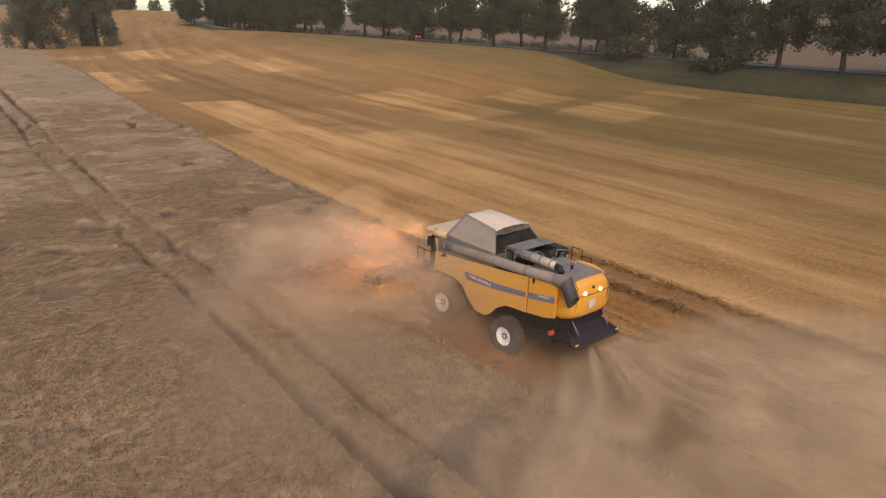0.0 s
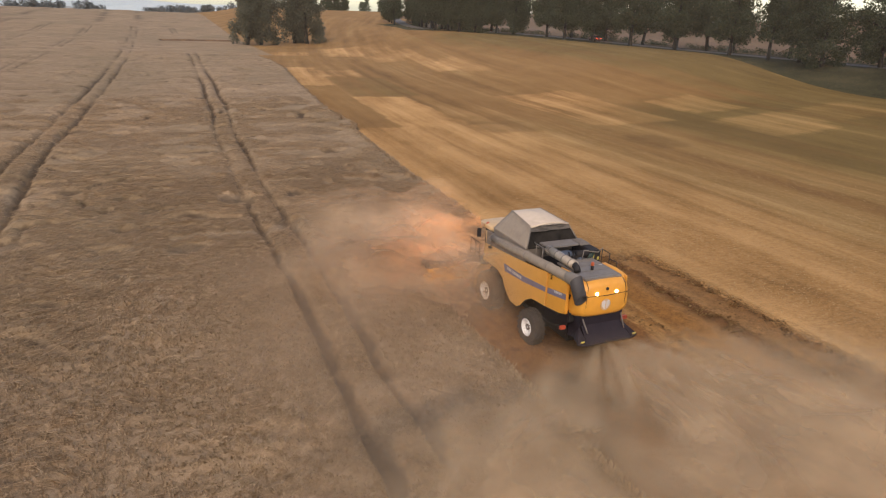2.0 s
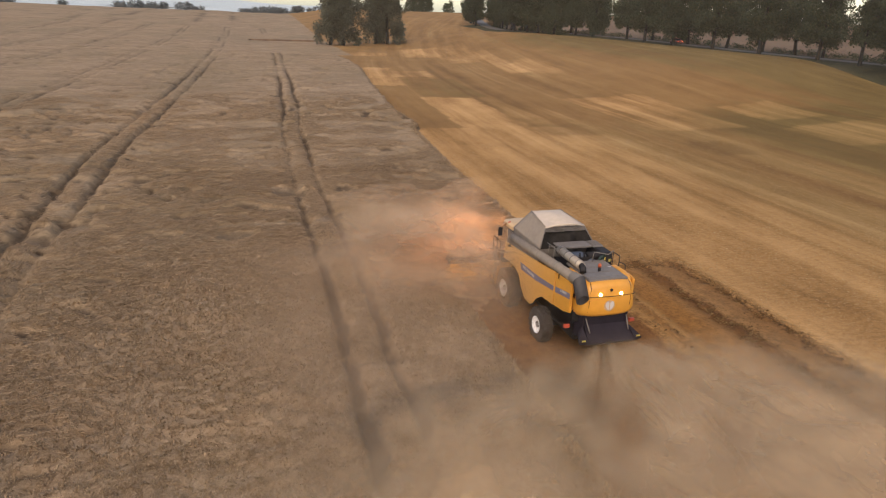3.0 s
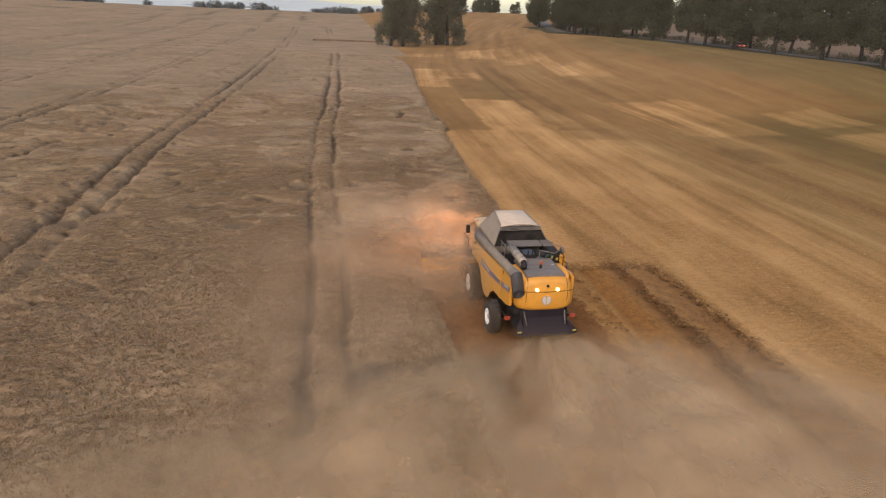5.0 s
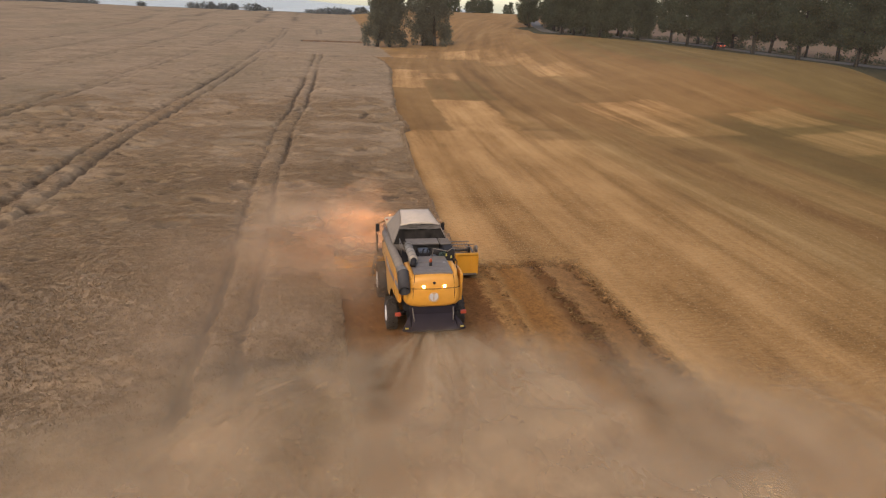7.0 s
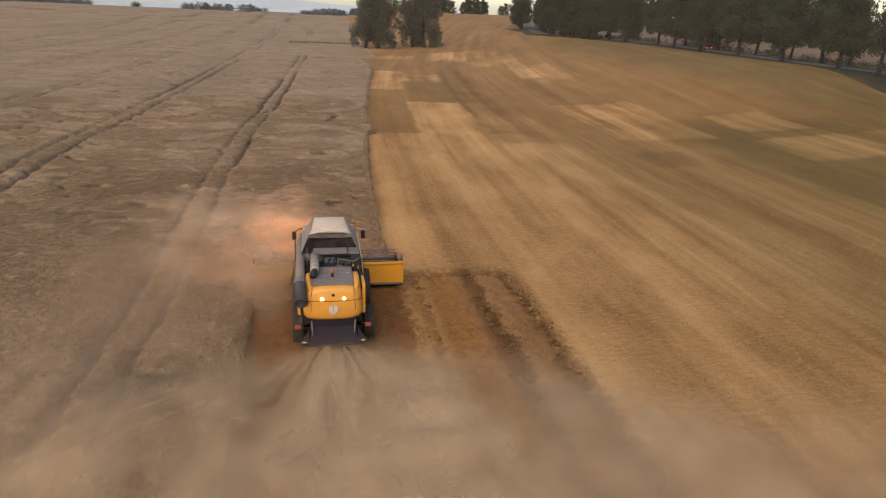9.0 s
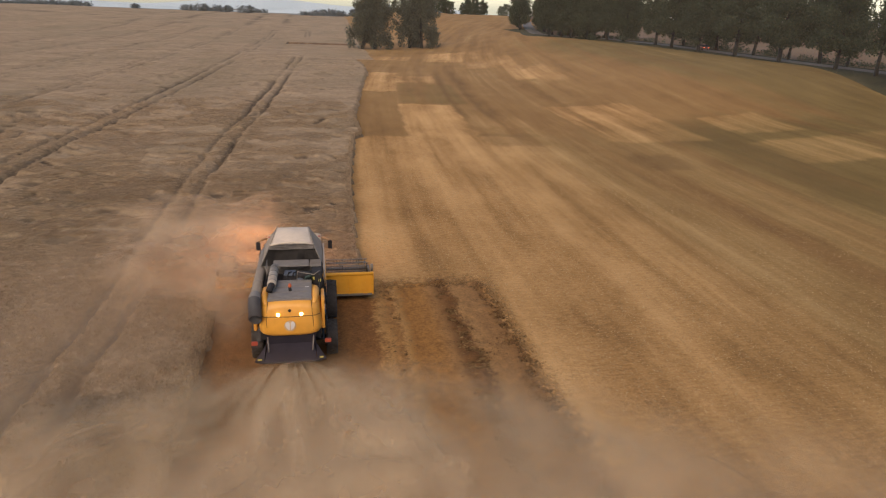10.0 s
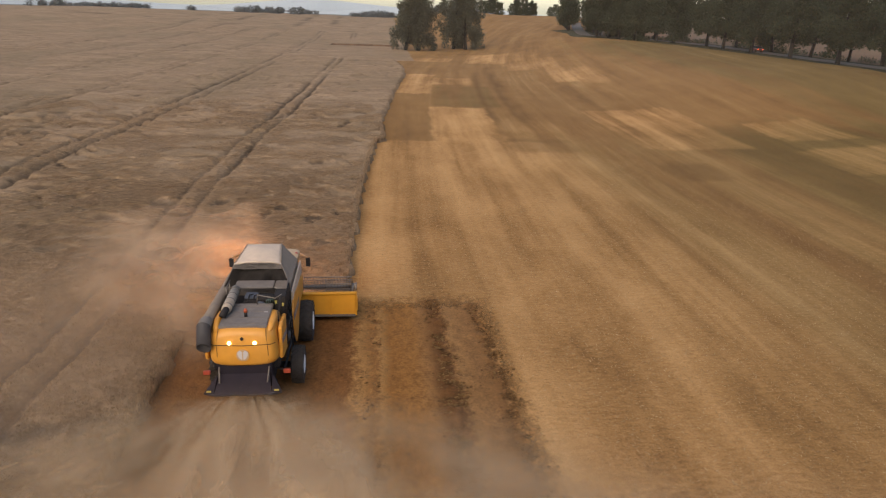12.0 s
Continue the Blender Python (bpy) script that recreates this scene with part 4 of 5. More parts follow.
def wheel(x, y, rad, width, rim_r, name):
    sgn = 1 if x > 0 else -1
    w = new(name)
    w.parent = combine
    w.location = (x, y, rad)
    bm = bmesh.new()
    prof = [(-0.5, 0.55), (-0.5, 0.8), (-0.46, 0.93), (-0.36, 0.985), (0.36, 0.985), (0.46, 0.93), (0.5, 0.8), (0.5, 0.55)]
    n = 48
    rings = [[bm.verts.new((a * width, rad * r * math.cos(2 * math.pi * k / n), rad * r * math.sin(2 * math.pi * k / n))) for a, r in prof] for k in range(n)]
    for k in range(n):
        p, q = rings[k], rings[(k + 1) % n]
        for j in range(len(prof)):
            bm.faces.new((p[j], p[(j + 1) % len(prof)], q[(j + 1) % len(prof)], q[j]))
    for k in range(20):
        for side in (-1, 1):
            t0 = 2 * math.pi * (k + (0.5 if side > 0 else 0)) / 20
            vs = []
            for a, dt in ((0.02, 0.0), (0.5, 0.34)):
                for dd in (0, 0.1):
                    for r in (0.965 if a < 0.1 else 0.9, 1.045 if a < 0.1 else 1.0):
                        th = t0 + dt * 0.6 + dd
                        vs.append(bm.verts.new((side * a * width, rad * r * math.cos(th), rad * r * math.sin(th))))
            for f in ((0, 1, 3, 2), (4, 6, 7, 5), (0, 4, 5, 1), (2, 3, 7, 6), (1, 5, 7, 3), (0, 2, 6, 4)):
                bm.faces.new([vs[i] for i in f])
    part("tyre", bm, M_TYRE, w, "black lugged farm tyre")
    bm = bmesh.new()
    rp = [(0.47, 0.62 / 1), (0.50, 0.6), (0.42, 0.5), (0.2, 0.42), (0.2, 0.2), (0.32, 0.17), (0.32, 0.0)]
    rings = []
    for k in range(32):
        th = 2 * math.pi * k / 32
        rings.append([bm.verts.new((sgn * a * width, rim_r / 0.6 * r * math.cos(th), rim_r / 0.6 * r * math.sin(th))) for a, r in rp[:-1]])
    for k in range(32):
        p, q = rings[k], rings[(k + 1) % 32]
        for j in range(len(rp) - 2):
            bm.faces.new((p[j], p[j + 1], q[j + 1], q[j]))
    bm.faces.new([r[-1] for r in rings])
    rim = part("rim", bm, M_RIM, w, "white-painted steel wheel rim")
    for k in range(8):
        th = 2 * math.pi * k / 8
        box_part("bolt", (sgn * 0.32 * width - 0.03, sgn * 0.32 * width + 0.03, rim_r * 0.26 * math.cos(th) - 0.03, rim_r * 0.26 * math.cos(th) + 0.03,
                          rim_r * 0.26 * math.sin(th) - 0.03, rim_r * 0.26 * math.sin(th) + 0.03), M_GREY, rim, bevel=0)
    return w


for sx in (-1, 1):
    wheel(-1.52 if sx < 0 else 1.66, 0.0, 0.93, 0.66, 0.42, "front_wheel")
    wheel(-1.52 if sx < 0 else 1.66, -3.74, 0.77, 0.5, 0.37, "rear_wheel")

# running gear
box_part("chassis", (-0.85, 0.85, -5.4, 0.7, 0.75, 1.9), M_DARK, combine, "dark underbody and axles", 0.05)
tube_part("front_axle", [(-1.6, 0, 0.93), (1.6, 0, 0.93)], 0.18, M_DARK, combine)
tube_part("rear_axle", [(-1.6, -3.74, 0.77), (1.6, -3.74, 0.77)], 0.13, M_DARK, combine)
box_part("inner_body", (-1.22, 1.22, -5.9, 0.85, 1.85, 3.1), M_DARK, combine, "dark threshing body behind the panels", 0.05)
for sx in (-1, 1):
    tube_part("fuel_line", [(sx * 1.28, -5.3, 1.5), (sx * 1.28, -4.8, 1.35), (sx * 1.28, -2.6, 1.3)], 0.05, M_DARK, combine)

# side panels
front_prof = [(1.05, 2.05), (0.95, 2.95), (-1.0, 3.12), (-2.9, 3.3), (-4.55, 3.5), (-4.55, 2.02), (-4.1, 2.02), (-3.5, 1.98), (-3.0, 1.7), (-2.65, 1.25),
              (-2.35, 1.08), (-1.75, 1.08), (-1.2, 1.5), (-0.95, 1.95), (-0.4, 2.15), (0.5, 2.12)]
rear_prof = [(-4.58, 3.5), (-5.6, 3.62), (-5.95, 3.55), (-5.95, 2.3), (-5.5, 2.18), (-4.58, 2.03)]
right_prof = [(1.05, 2.05), (0.95, 2.95), (-1.0, 3.14), (-2.3, 3.3), (-2.95, 3.22), (-3.2, 2.85), (-3.15, 2.4), (-3.0, 1.7), (-2.65, 1.25),
              (-2.35, 1.08), (-1.75, 1.08), (-1.2, 1.5), (-0.95, 1.95), (-0.4, 2.15), (0.5, 2.12)]
for sx in (-1, 1):
    flank = 1.46 if sx < 0 else 1.36
    a, b = sorted((sx * 1.40, sx * 1.48))
    pan = prism_part("side_panel", front_prof if sx < 0 else right_prof, a, b, M_YELLOW_HAZED if sx < 0 else M_YELLOW, combine, "dusty yellow side panel with airborne haze in its colour" if sx < 0 else "yellow side panel with an open gap behind it", 0.025)
    rear = prism_part("rear_side_panel", rear_prof, *sorted((sx * flank - sx * 0.13, sx * flank)), M_YELLOW, combine, "yellow rear side panel", 0.03)
    prism_part("stripe", [(-1.15, 2.3), (-1.0, 2.62), (-2.8, 2.68), (-4.5, 2.86), (-4.5, 2.66), (-2.8, 2.42)] if sx < 0 else [(-1.15, 2.3), (-1.0, 2.62), (-2.8, 2.7), (-3.1, 2.72), (-3.1, 2.46), (-2.8, 2.42)], *sorted((sx * 1.479, sx * 1.488)), M_BLUE, pan, "dark blue flash", 0)
    prism_part("stripe", [(-4.62, 2.66), (-4.62, 2.9), (-5.9, 3.12), (-5.9, 2.88)], *sorted((sx * (flank - 0.001), sx * (flank + 0.008))), M_BLUE, rear, "dark blue flash", 0)
    for k in range(9):
        y0 = -1.35 - 0.135 * k - (0.06 if k > 2 else 0)
        prism_part("lettering", [(y0, 2.46), (y0 - 0.1, 2.46), (y0 - 0.1, 2.58), (y0, 2.58)], *sorted((sx * 1.489, sx * 1.492)), M_PALE, pan, bevel=0)
    for k in range(5):
        y0 = -5.1 - 0.11 * k
        prism_part("lettering", [(y0, 2.88 + 0.018 * k), (y0 - 0.08, 2.89 + 0.018 * k), (y0 - 0.08, 2.98 + 0.018 * k), (y0, 2.97 + 0.018 * k)], *sorted((sx * (flank + 0.009), sx * (flank + 0.012))), M_PALE, rear, bevel=0)
    # wheel arch lips
    tube_part("arch_lip", [(sx * 1.44, y, z) for y, z in ((-2.35, 1.06), (-2.65, 1.24), (-3.0, 1.68), (-3.5, 1.96), (-4.1, 2.0), (-4.6, 2.02), (-5.5, 2.16))], 0.035, M_DARK, combine, n=6)
    # marker lamps on outriggers
    lamp = new("tail_lamp")
    lamp.parent = combine
    box_part("lens", (sx * 1.47 - 0.13, sx * 1.47 + 0.13, -5.96, -5.84, 1.64, 1.8), M_RED, lamp, "red tail lamp lens")
    tube_part("bracket", [(sx * 1.45, -5.84, 1.7), (sx * 1.1, -5.7, 1.75)], 0.03, M_DARK, lamp, n=6)

# rear hood
M_BADGE = mat_plain("dull_badge", (0.5, 0.3, 0.14), 0.5, 0, 0.1, 6.0, 0.2)
hood = ring_loft("rear_hood", [squircle(-4.62, 1.261, 2.0, 3.72, 7, narrow=0.06), squircle(-5.5, 1.280, 2.05, 3.74, 6, narrow=0.08), squircle(-6.0, 1.270, 2.12, 3.73, 5, narrow=0.1),
                               squircle(-6.25, 1.232, 2.2, 3.7, 4.5, narrow=0.12), squircle(-6.4, 1.146, 2.28, 3.63, 4, narrow=0.13), squircle(-6.46, 1.003, 2.4, 3.52, 4, narrow=0.13)],
                 M_YELLOW, combine, "rounded yellow rear hood")
tube_part("panel_seam", [(-1.16, -6.35, 3.17), (-1.0, -6.455, 3.15), (0, -6.475, 3.12), (1.0, -6.455, 3.15), (1.16, -6.35, 3.17)], 0.013, M_DARK, hood, n=6)
for sx in (-1, 1):
    tube_part("panel_seam", [(sx * 0.9, -6.44, 2.5), (sx * 0.9, -6.475, 3.0), (sx * 0.86, -6.44, 3.5), (sx * 0.84, -6.25, 3.69)], 0.01, M_DARK, hood, n=6)
    tube_part("work_lamp", [(sx * 0.45, -6.44, 3.23), (sx * 0.45, -6.5, 3.23)], [0.075, 0.065], M_LAMP, hood, "lit warm rear work lamp", n=16)
bm = bmesh.new()
add_tube(bm, [(0, -6.46, 2.73), (0, -6.485, 2.73)], 0.235, 24)
badge = part("badge", bm, M_BADGE, hood, "dull round badge with a pale leaf shape")
for sx in (-1, 1):
    leaf = [(0.02, 2.55), (0.02, 2.87), (0.1, 2.93), (0.18, 2.86), (0.18, 2.73), (0.1, 2.6)]
    ring_loft("badge_leaf", [[(sx * x, -6.486, z) for x, z in leaf], [(sx * x, -6.494, z) for x, z in leaf]], M_PALE, badge, "pale leaf shape", False)
for sx in (-1, 1):
    tube_part("hood_shoulder", [(sx * 0.96, -4.62, 3.55), (sx * 1.0, -4.9, 3.66), (sx * 1.0, -5.6, 3.68), (sx * 0.97, -6.0, 3.63), (sx * 0.92, -6.2, 3.52)], [0.08, 0.12, 0.13, 0.12, 0.08], M_YELLOW, hood, "rounded yellow shoulder beside the deck", n=14)
tube_part("hood_catch", [(0, -6.46, 3.4), (0, -6.5, 3.4)], 0.06, M_DARK, hood, n=10)

# straw chopper below the hood
ring_loft("chopper_hood", [[(-0.98, -5.6, 1.2), (0.98, -5.6, 1.2), (0.98, -5.6, 2.3), (-0.98, -5.6, 2.3)], [(-0.98, -6.3, 1.3), (0.98, -6.3, 1.3), (0.97, -6.32, 2.3), (-0.97, -6.32, 2.3)]], M_CHOP, combine, "dark straw chopper housing", False)
ring_loft("tail_board", [[(-0.9, -6.3, 1.9), (0.9, -6.3, 1.9), (0.9, -6.3, 1.84), (-0.9, -6.3, 1.84)], [(-1.02, -7.02, 1.42), (1.02, -7.02, 1.42), (1.02, -7.0, 1.36), (-1.02, -7.0, 1.36)]], M_CHOP, combine, "dark sloping spreader board", False)
for sx in (-1, 1):
    wing = ring_loft("spreader_wing", [[(sx * 0.99, -6.3, 1.85), (sx * 1.02, -7.0, 1.46), (sx * 1.02, -7.0, 1.36), (sx * 0.99, -6.3, 1.3)], [(sx * 1.1, -6.25, 1.62), (sx * 1.38, -6.88, 1.46), (sx * 1.38, -6.88, 1.38), (sx * 1.12, -6.25, 1.35)]], M_CHOP, combine, "dark side wing of the spreader", False)
    box_part("sticker", (sx * 1.2 - 0.08, sx * 1.2 + 0.08, -6.93, -6.9, 1.49, 1.55), M_STICKER, wing, bevel=0)
    tube_part("strut", [(sx * 0.9, -6.35, 2.2), (sx * 0.85, -6.7, 1.72)], 0.03, M_GREY, combine, n=6)
for k in range(6):
    x = -0.75 + 0.3 * k
    prism_part("guide_vane", [(-6.35, 1.83), (-6.98, 1.42), (-6.98, 1.3), (-6.35, 1.55)], x, x + 0.03, M_CHOP, combine, bevel=0)

# decks and engine bay
deck = box_part("rear_deck", (-0.86, 0.86, -6.2, -4.2, 3.66, 3.77), M_DECK, combine, "grey dusty rear deck plate", 0.03)
for k in range(4):
    box_part("deck_rib", (-0.8, 0.8, -6.0 + 0.5 * k, -5.97 + 0.5 * k, 3.768, 3.785), M_DECK, deck, bevel=0)
box_part("deck_label", (0.6, 0.74, -5.05, -4.95, 3.772, 3.778), M_PALE, deck, bevel=0)
beacon = tube_part("beacon", [(0, -5.4, 3.76), (0, -5.4, 3.96)], 0.06, M_DARK, combine, n=10)
tube_part("beacon_lens", [(0, -5.4, 3.95), (0, -5.4, 4.04), (0, -5.4, 4.1)], [0.07, 0.07, 0.04], M_BEACON, beacon, "orange beacon lens", n=10)
box_part("engine_bay", (-1.2, 1.2, -4.25, -2.7, 3.0, 3.45), M_DARK, combine, "dark open engine bay", 0.03)
eng = box_part("engine_block", (-0.35, 0.75, -4.1, -3.3, 3.4, 3.82), M_DARK, combine, "dark engine with hoses", 0.06)
tube_part("air_cleaner", [(0.25, -3.95, 3.86), (0.85, -3.95, 3.86)], 0.17, M_DARK, eng, n=14)
for k in range(5):
    tube_part("hose", [(-0.2 + 0.2 * k, -4.2, 3.6), (-0.1 + 0.2 * k, -3.9, 3.98 - 0.03 * k), (0.1 + 0.15 * k, -3.5, 3.85)], 0.03, M_DARK, eng, n=6)
box_part("radiator_housing", (0.85, 1.32, -4.15, -2.7, 3.2, 4.02), M_DARK, combine, "dark radiator screen housing", 0.04)
for k in range(2):
    box_part("sticker", (0.88 + 0.26 * k, 0.98 + 0.26 * k, -4.165, -4.158, 3.72 - 0.1 * k, 3.85 - 0.1 * k), M_STICKER, combine, "yellow warning sticker", 0)
plate = box_part("engine_cover", (-0.78, 0.74, -3.38, -2.66, 4.02, 4.09), M_DECK, combine, "flat grey engine cover plate", 0.02)
box_part("cover_flap", (0.78, 1.28, -3.42, -2.66, 4.02, 4.08), M_DECK, combine, "grey cover flap", 0.02)
for k in range(6):
    box_part("screen_slat", (0.8, 1.26, -3.3 + 0.1 * k, -3.27 + 0.1 * k, 4.08, 4.1), M_GREY, combine, bevel=0)
box_part("bay_frame", (-1.25, -0.85, -4.25, -2.6, 3.4, 3.5), M_DARK, combine, bevel=0.02)
tube_part("exhaust", [(-0.72, -3.3, 3.97), (-0.73, -5.25, 3.99)], 0.185, M_SILVER, combine, "silver exhaust silencer lying on the deck", n=18)
for k in range(4):
    tube_part("exhaust_band", [(-0.72, -3.5 - 0.5 * k, 3.975 + 0.005 * k), (-0.72, -3.56 - 0.5 * k, 3.975 + 0.005 * k)], 0.196, M_GREY, combine, n=18)
tube_part("exhaust_tail", [(-0.73, -5.23, 3.99), (-0.77, -5.45, 3.97), (-0.82, -5.58, 3.86)], 0.13, M_DARK, combine, n=14)

M_HOSE = mat_plain("green_hose_rubber", (0.02, 0.06, 0.05), 0.5, 0, 0.2, 6.0, 0.08)
M_BLUEGREY = mat_plain("blue_grey_casting", (0.06, 0.08, 0.11), 0.5, 0.2, 0.2, 6.0, 0.1)
tube_part("fan_pulley", [(0.35, -4.12, 3.62), (0.35, -4.2, 3.62)], 0.2, M_BLUEGREY, eng, "blue-grey pulley wheel", n=18)
tube_part("fan_pulley", [(-0.15, -4.12, 3.5), (-0.15, -4.2, 3.5)], 0.13, M_BLUEGREY, eng, "blue-grey pulley wheel", n=14)
box_part("valve_cover", (-0.3, 0.2, -3.95, -3.45, 3.82, 3.92), M_BLUEGREY, eng, "blue-grey engine casting", 0.03)
for k in range(4):
    tube_part("hose", [(0.5 + 0.1 * k, -4.2, 3.5), (0.62 + 0.08 * k, -4.32, 3.95 + 0.04 * k), (0.9, -4.1, 3.9 - 0.1 * k)], 0.022, M_HOSE, eng, n=6)
tube_part("wiring_loom", [(-0.5, -4.2, 3.5), (-0.3, -4.3, 3.7), (0.3, -4.28, 3.55), (0.8, -4.3, 3.75)], 0.03, M_DARK, eng, n=6)
tube_part("handhold", [(0.25, -4.35, 3.78), (0.28, -4.38, 4.2), (0.95, -4.4, 4.05), (1.2, -4.4, 4.22)], 0.022, M_GREY, combine, "grey tubular handhold", n=6)
gearbox = box_part("drive_case", (1.2, 1.36, -4.4, -3.3, 2.0, 2.9), M_DARK, combine, "dark belt drive with pulleys", 0.04)
for y, z, r in ((-3.6, 2.6, 0.26), (-4.15, 2.3, 0.2), (-3.5, 2.1, 0.14)):
    tube_part("pulley", [(1.34, y, z), (1.42, y, z)], r, M_BLUEGREY, gearbox, n=16)

# grain tank and its tent cover
for sx in (-1, 1):
    box_part("tank_wall", (*sorted((sx * 1.36, sx * 1.44)), -2.75, 0.85, 2.95, 3.62), M_GREY if sx < 0 else M_CANVAS_PALE_LIT, combine, "grey upper tank wall" if sx < 0 else "pale dusty upper tank wall", 0.02)
box_part("grain_tank", (-1.33, 1.33, -2.58, 0.44, 3.0, 3.86), M_GREY, combine, "dusty dark grey grain tank", 0.04)
bot = [(-1.34, -2.6, 3.8), (1.34, -2.6, 3.8), (1.34, 0.46, 3.8), (-1.34, 0.46, 3.8)]
top = [(-0.93, -2.12, 4.62), (0.93, -2.12, 4.62), (0.74, -0.1, 4.76), (-0.74, -0.1, 4.76)]


def tarp_face(name, corners, bulge, material, label, n=14, fold=0.035):
    """A sheet of canvas between four corners, with sag and folds."""
    a, b, c, d = [Vector(p) for p in corners]
    nor = (b - a).cross(d - a).normalized()
    vs, fs = [], []
    for i in range(n + 1):
        for j in range(n + 1):
            s, t = i / n, j / n
            p = a.lerp(b, s).lerp(d.lerp(c, s), t)
            e = 16 * s * (1 - s) * t * (1 - t)
            f = (fold * noise.noise((p.x * 2.4, p.y * 2.4, p.z * 1.2 + 3)) - fold * 0.8 * abs(math.sin(p.x * 3.3 + 1.2 * t))) * min(1, e * 2)
            vs.append(tuple(p + nor * (bulge * e + f)))
    for i in range(n):
        for j in range(n):
            k = i * (n + 1) + j
            fs.append((k, k + n + 1, k + n + 2, k + 1))
    ob = mesh_object(name, vs, fs, material, cover, True)
    sol = ob.modifiers.new("thick", 'SOLIDIFY')
    sol.thickness = 0.02
    tagged(ob, label)
    return ob


cover = new("tank_cover")
cover.parent = combine
# Rear shade and top light come from the canvas colours.
tarp_face("rear_flap", (bot[0], bot[1], top[1], top[0]), -0.02, M_CANVAS_SHADED, "sagging rear canvas of the tank cover, shade in its colour", 32, 0.16)
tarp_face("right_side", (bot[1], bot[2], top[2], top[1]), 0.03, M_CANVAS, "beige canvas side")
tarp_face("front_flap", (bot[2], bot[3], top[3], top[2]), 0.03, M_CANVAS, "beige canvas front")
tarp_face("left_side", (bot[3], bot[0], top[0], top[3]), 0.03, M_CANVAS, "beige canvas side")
tarp_face("roof", (top[0], top[1], top[2], top[3]), 0.2, M_CANVAS_PALE_LIT, "canvas top of the tank cover, paled as if lit")
tarp_face("flap_fold", ((-1.0, -2.25, 4.43), (1.0, -2.25, 4.43), (0.93, -2.17, 4.62), (-0.93, -2.17, 4.62)), 0.05, M_FOLD, "dark grey scalloped fold under the cover's rear hem", 30, 0.12)
for sx in (-1, 1):
    tube_part("cover_hoop", [(sx * 1.33, -2.61, 3.81), (sx * 0.93, -2.13, 4.63)], 0.025, M_GREY, cover, n=6)
    tube_part("cover_hoop", [(sx * 0.93, -2.13, 4.63), (sx * 0.74, -0.1, 4.77)], 0.022, M_CANVAS, cover, n=6)
tube_part("cover_hem", [(-0.95, -2.14, 4.6), (-0.45, -2.2, 4.71), (0, -2.22, 4.75), (0.45, -2.2, 4.71), (0.95, -2.14, 4.6)], 0.045, M_CANVAS_PALE_LIT, cover, "pale hem of the cover", n=8)

# unloading auger along the flank
auger = tube_part("unloading_auger", [(-1.36, 0.35, 3.38), (-1.38, -0.6, 3.42), (-1.34, -6.1, 3.78)], 0.2, M_AUGER, combine, "long grey unloading auger tube", n=20)


def spout_ring(c, axis, cut, r, n=24):
    """Round section of a tube along the axis, cut off in the plane across the second direction."""
    c, axis, cut = Vector(c), Vector(axis).normalized(), Vector(cut).normalized()
    side = Vector((1, 0, 0))
    up = axis.cross(side).normalized()
    out = []
    for k in range(n):
        p = r * (math.cos(2 * math.pi * k / n) * side + math.sin(2 * math.pi * k / n) * up)
        out.append(c + p - axis * (p.dot(cut) / axis.dot(cut)))
    return out


TUBE, DOWN, MOUTH = (0, -1, 0.07), (0.05, -0.5, -0.87), (0, -0.86, -0.5)
ring_loft("spout_elbow", [spout_ring((-1.34, -5.8, 3.77), TUBE, TUBE, 0.23), spout_ring((-1.33, -6.25, 3.8), TUBE, (0, -1, -0.6), 0.25)], M_AUGER, auger, "dusty grey auger end", True, (False, False))
spout = ring_loft("spout", [spout_ring((-1.33, -6.25, 3.8), DOWN, (0, -1, -0.6), 0.252), spout_ring((-1.3, -6.64, 3.14), DOWN, MOUTH, 0.255), spout_ring((-1.3, -6.64, 3.14), DOWN, MOUTH, 0.23),
                            spout_ring((-1.31, -6.44, 3.5), DOWN, DOWN, 0.2)], M_SPOUT, auger, "slate-grey unloading spout", True, (False, False))
# Closed dark plug stands for the shaded hollow of the spout.
ring_loft("spout_shade_plug", [spout_ring((-1.31, -6.52, 3.34), DOWN, DOWN, 0.22), spout_ring((-1.31, -6.45, 3.47), DOWN, DOWN, 0.21)], M_DARK, spout, "dark plug for the shade inside the spout", True)
for y in (-0.8, -2.7, -4.4, -5.75):
    z = 3.42 + (-0.6 - y) / 5.25 * 0.36
    tube_part("auger_band", [(-1.375 + (-0.6 - y) * 0.0076, y, z), (-1.375 + (-0.6 - y) * 0.0076, y - 0.06, z + 0.004)], 0.215, M_GREY, auger, n=20)
tube_part("auger_turret", [(-1.34, 0.35, 2.9), (-1.34, 0.4, 3.3), (-1.36, 0.2, 3.4)], 0.24, M_GREY, combine, n=16)
box_part("auger_cradle", (-1.46, -1.18, -4.9, -4.75, 3.3, 3.52), M_DARK, combine, bevel=0.02)

# cab
cab = new("cab")
cab.parent = combine
box_part("cab_glass", (-0.92, 0.92, 0.75, 1.9, 2.15, 3.46), M_GLASS, cab, "dark tinted cab glazing", 0.06)
for sx in (-1, 1):
    for y in (0.78, 1.86):
        tube_part("pillar", [(sx * 0.93, y, 2.1), (sx * 0.93, y, 3.5)], 0.05, M_DARK, cab, n=6)
